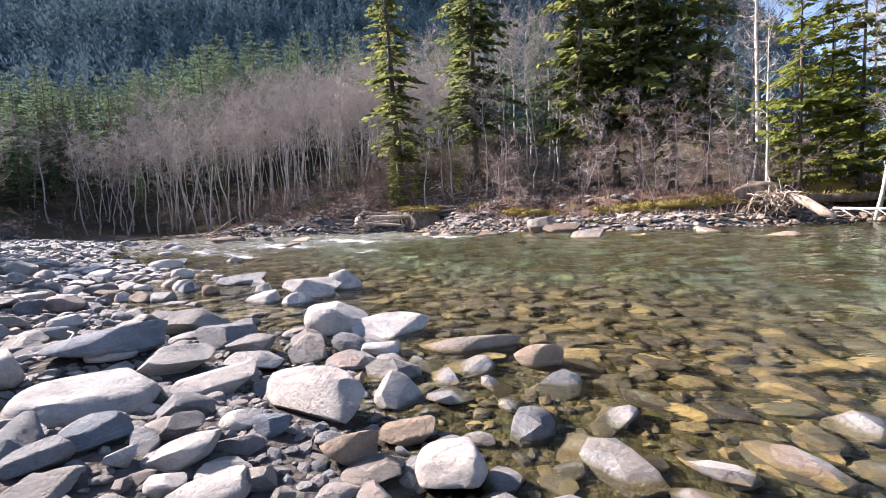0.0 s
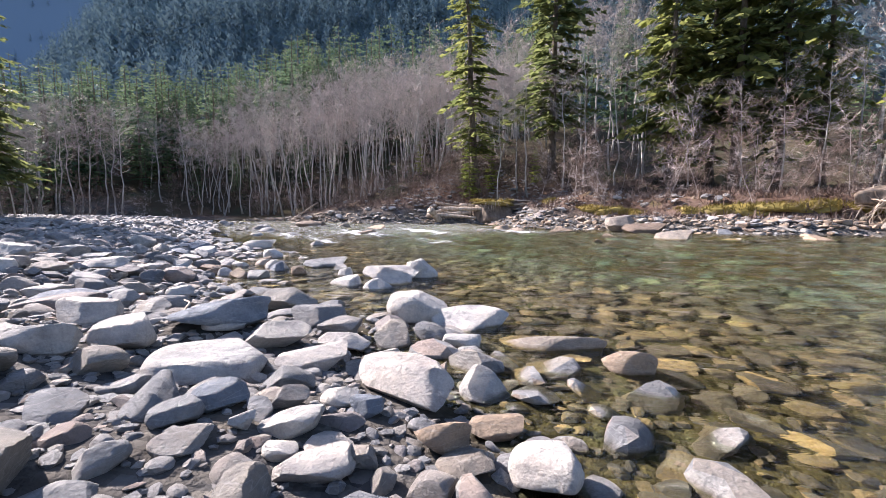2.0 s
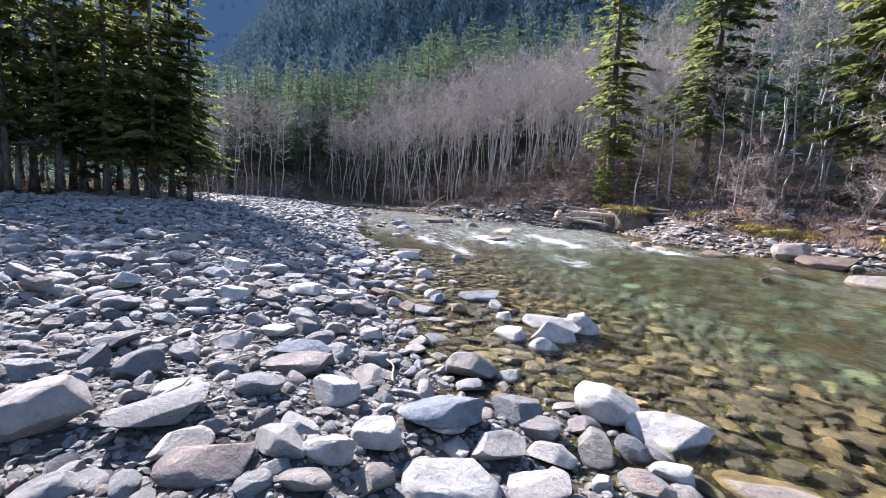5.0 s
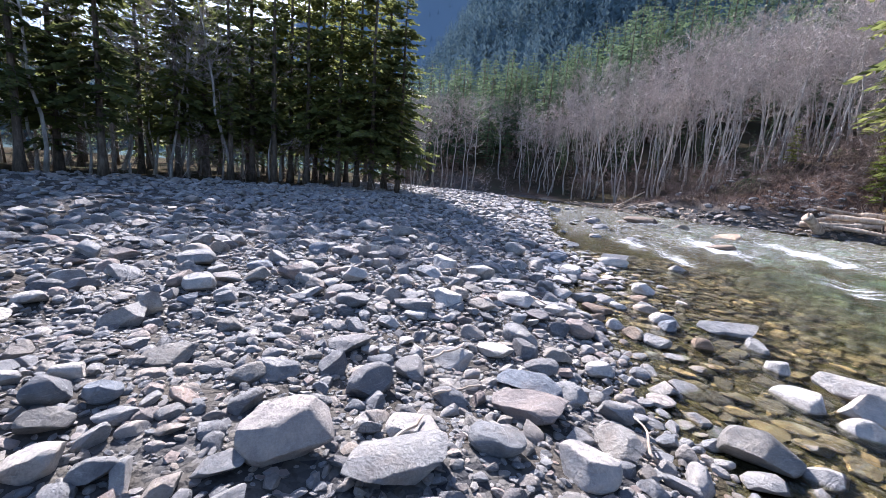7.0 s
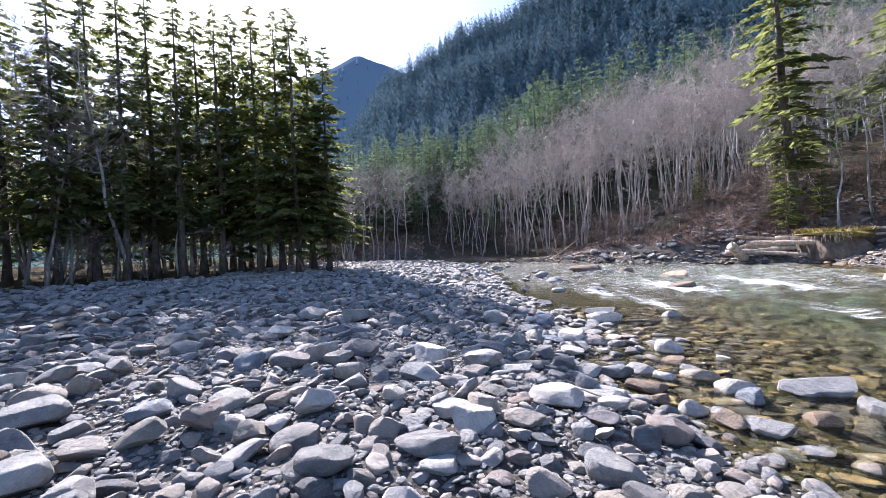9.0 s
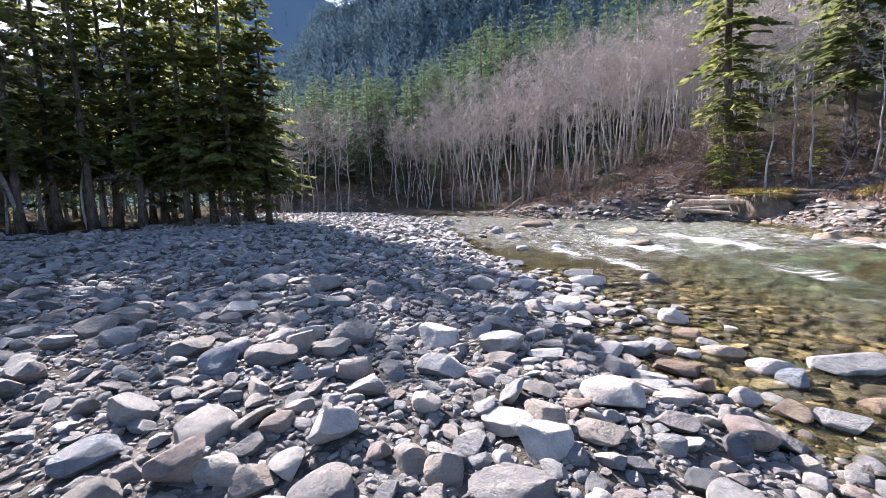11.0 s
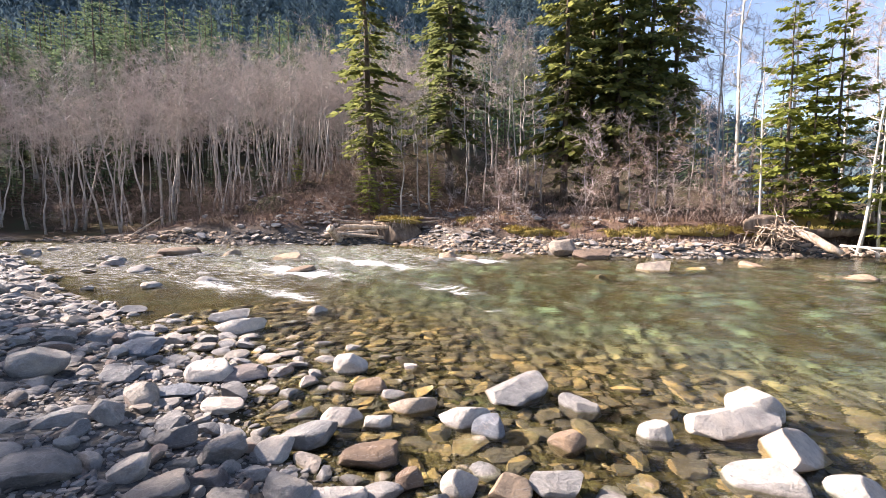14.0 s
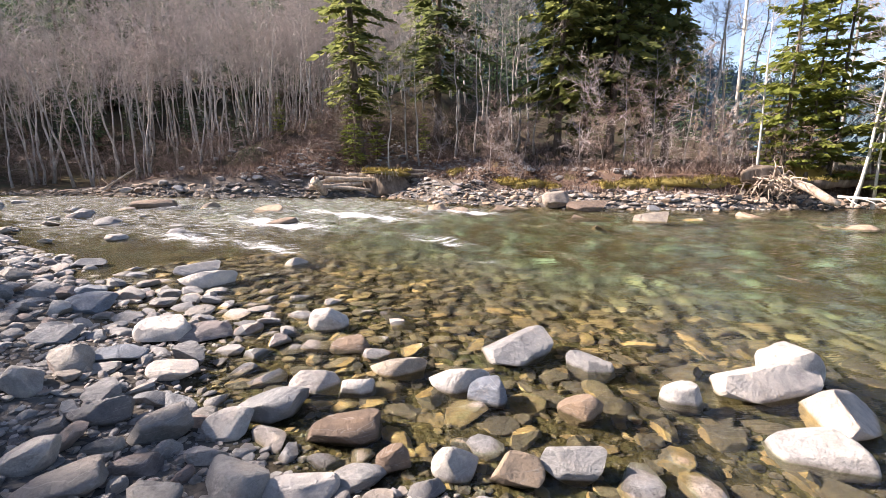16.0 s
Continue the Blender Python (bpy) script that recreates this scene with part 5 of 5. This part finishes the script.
def bank_litter():
    """Dry twigs, bracken and grass all over the slope behind the far shore."""
    r = np.random.RandomState(21)
    g, n = Geo(), 2800
    u, e = r.uniform(-4, 42, n), 2.6 + 13 * r.uniform(0, 1, n) ** 1.4
    x, y = xy_of(u, shores(u)[1] + e)
    z = ground_z(x, y)
    for k in range(n):
        blades(g, x[k], y[k], z[k] - 0.04, 0.4, 9, r.uniform(0.25, 0.6), r)
    tagged(part("bank_litter", g.mesh("bank_litter", False), M_BRUSH), "dry brown twigs, bracken and dead grass covering the far bank", "undergrowth", kind="stuff")


def cut_bank():
    """The grey block of undercut earth with moss and hanging roots on its top."""
    x, y = bank_point(3.4, 0.9)
    r = np.random.RandomState(7)
    root = new("cut_bank_block")
    root.matrix_basis = pose(x, y, 0, 0, 0, -4)
    v, f = stone_shape(351, 4, 9, 0.05)
    part("earth_block", np_mesh("earth_block", v * (1.75, 1.0, 0.95) + (0, 0, 0.72), f), M_EARTH, root, "grey undercut earth and clay")
    v, f = stone_shape(352, 4, 1, 0.22)
    part("moss_cap", np_mesh("moss_cap", v * (1.7, 1.0, 0.26) + (0.1, 0.05, 1.58), f), M_MOSS, root, "yellow-green moss overhanging the edge")
    g = Geo()
    for _ in range(46):
        blades(g, r.uniform(-1.5, 1.6), r.uniform(-0.9, 0.7), 1.72, 0.25, 14, 0.3, r)
    part("grass_tuft", g.mesh("grass_tuft", False), M_MOSS, root, "yellow-green grass on top")["kind"] = "stuff"
    g = Geo()
    for _ in range(130):
        a = r.uniform(0, 6.283)
        p = np.array([1.6 * math.cos(a), 0.95 * math.sin(a), 1.55 + r.uniform(-0.15, 0.2)])
        d = np.array([math.cos(a) * 0.2, math.sin(a) * 0.25, -r.uniform(0.1, 0.5)])
        w = np.array([-math.sin(a), math.cos(a), 0]) * 0.02
        g.add([p - w, p + w, p + d], [[0, 1, 2]])
    part("hanging_root", g.mesh("hanging_root", False), M_LOG, root, "pale dry roots and grass hanging down")["kind"] = "stuff"
    tagged(root, "grey undercut earth block capped with moss by the water", "bank")


def root_wad():
    """The washed-out root plate of a tree at the edge of the far bank."""
    x, y = bank_point(47.6, 0.7)
    z = float(ground_z(x, y))
    r = np.random.RandomState(11)
    root = new("root_wad")
    root.matrix_basis = pose(x, y, z)
    right = np.array([math.cos(radians(48)), -math.sin(radians(48)), 0])
    toward = np.array([-math.sin(radians(48)), -math.cos(radians(48)), 0])
    for _ in range(90):
        a = r.uniform(-1.2, 4.3)
        p = np.array([0, 0, 1.0]) + right * r.uniform(-0.9, 0.8) + r.normal(0, 0.15, 3)
        L = r.uniform(0.6, 1.4)
        d = right * math.cos(a) + toward * r.uniform(0.1, 0.9) + np.array([0, 0, math.sin(a) * 0.9 - 0.35])
        pts = [p]
        for _ in range(6):
            d = d + r.normal(0, 0.42, 3)
            d[2] -= 0.05
            pts.append(pts[-1] + d / np.linalg.norm(d) * L / 6)
            pts[-1][2] = max(pts[-1][2], 0.02)
        g = Geo()
        r0 = r.uniform(0.02, 0.06)
        g.tube(pts, r0 * (1 - 0.85 * np.linspace(0, 1, 7)), 5)
        part("root", g.mesh("root"), M_LOG, root)
    g = Geo()
    g.tube([right * 0.7 + (0, 0, 1.0), right * 1.3 + toward * 0.3 + (0, 0, 0.75), right * 2.0 + toward * 0.7 + (0, 0, 0.25), right * 2.4 + toward * 0.8 + (0, 0, 0.05)], [0.16, 0.20, 0.19, 0.12], 10)
    part("stump", g.mesh("stump"), M_LOG, root, "pale barkless stump")
    g = Geo()
    g.tube([right * 2.3 + toward * 0.7 + (0, 0, 0.4), right * 3.4 + toward * 0.8 + (0, 0, 0.32), right * 4.3 + toward * 0.9 + (0, 0, 0.3), right * 5.4 + toward * 1.0 + (0, 0, 0.02)], [0.06, 0.07, 0.06, 0.03], 6)
    for k in range(5):
        e = 2.6 + 0.5 * k
        g.tube([right * e + toward * 0.8 + (0, 0, 0.33), right * (e + 0.3) + toward * 1.1 + (0, 0, 0.1 + 0.1 * (k % 2)), right * (e + 0.5) + toward * 1.2 + (0, 0, 0.0)], [0.03, 0.02, 0.01], 4)
    part("branch", g.mesh("branch"), M_BIRCH, root, "bleached broken branch")
    v, f = stone_shape(360, 4, 4, 0.10)
    part("soil", np_mesh("soil", v * (1.6, 0.8, 0.5) + (0.2, 0.8, 1.3), f), M_EARTH, root, "dark soil held by the roots")
    tagged(root, "washed-out root plate of a tree with a pale stump", "roots")


def overhang():
    """The lip of turf that the river has undercut."""
    g, m = Geo(), Geo()
    r = np.random.RandomState(12)
    az = np.linspace(49.5, 72, 40)
    top, low, back = [], [], []
    for a in az:
        x, y = bank_point(a, 2.2 + r.uniform(-0.2, 0.2))
        top.append((x, y, 1.35 + r.uniform(-0.06, 0.06)))
        low.append((x + r.uniform(-0.1, 0.1), y + 0.1, 1.02 + r.uniform(-0.12, 0.05)))
        bx, by = bank_point(a, 5.0)
        back.append((bx, by, 1.5))
    n = len(az)
    v = np.array(top + low + back + [(bx, by, 1.0) for bx, by, _ in back])
    f = []
    for k in range(n - 1):
        f += [[k, k + 1, n + k + 1], [k, n + k + 1, n + k], [2 * n + k, 2 * n + k + 1, k + 1], [2 * n + k, k + 1, k], [n + k, n + k + 1, 3 * n + k + 1], [n + k, 3 * n + k + 1, 3 * n + k]]
    g.add(v, f)
    root = new("bank_overhang")
    part("turf", g.mesh("turf"), M_EARTH, root, "dark earth lip")
    for p in top:
        for _ in range(3):
            blades(m, p[0] + r.uniform(-0.4, 0.4), p[1] + r.uniform(0, 0.5), p[2], 0.3, 12, 0.25, r)
    part("grass_tuft", m.mesh("grass_tuft", False), M_MOSS, root, "yellow moss and grass along the edge")["kind"] = "stuff"
    tagged(root, "undercut turf lip with a dark hollow beneath", "bank")


bank_litter()
cut_bank()
root_wad()
overhang()


# small driftwood on the near bar
def stick(x, y, length, turn, seed):
    r = np.random.RandomState(seed)
    g = Geo()
    s = np.linspace(0, 1, 8)
    pts = np.stack([s * length, np.cumsum(r.normal(0, 0.03, 8)) * length, 0.02 + np.abs(np.cumsum(r.normal(0, 0.02, 8))) * length], -1)
    g.tube(pts, 0.011 * (1 - 0.6 * s) + 0.002, 6)
    ob = part("driftwood_stick", g.mesh("driftwood_stick"), M_LOG)
    ob.matrix_basis = pose(x, y, float(ground_z(x, y)) + 0.05, 0, 0, turn)
    return tagged(ob, "thin bleached driftwood stick lying between the stones", "stick", "driftwood sticks on the bar")


for k, (x, y, length, turn) in enumerate(((-5.0, 5.0, 0.35, -20), (-3.4, 1.9, 0.4, 70), (-2.9, 1.2, 0.35, 120), (-3.9, 2.2, 0.5, 100), (-6.6, 4.6, 0.5, 60), (-2.2, 2.9, 0.5, 130))):
    stick(x, y, length, turn, 400 + k)
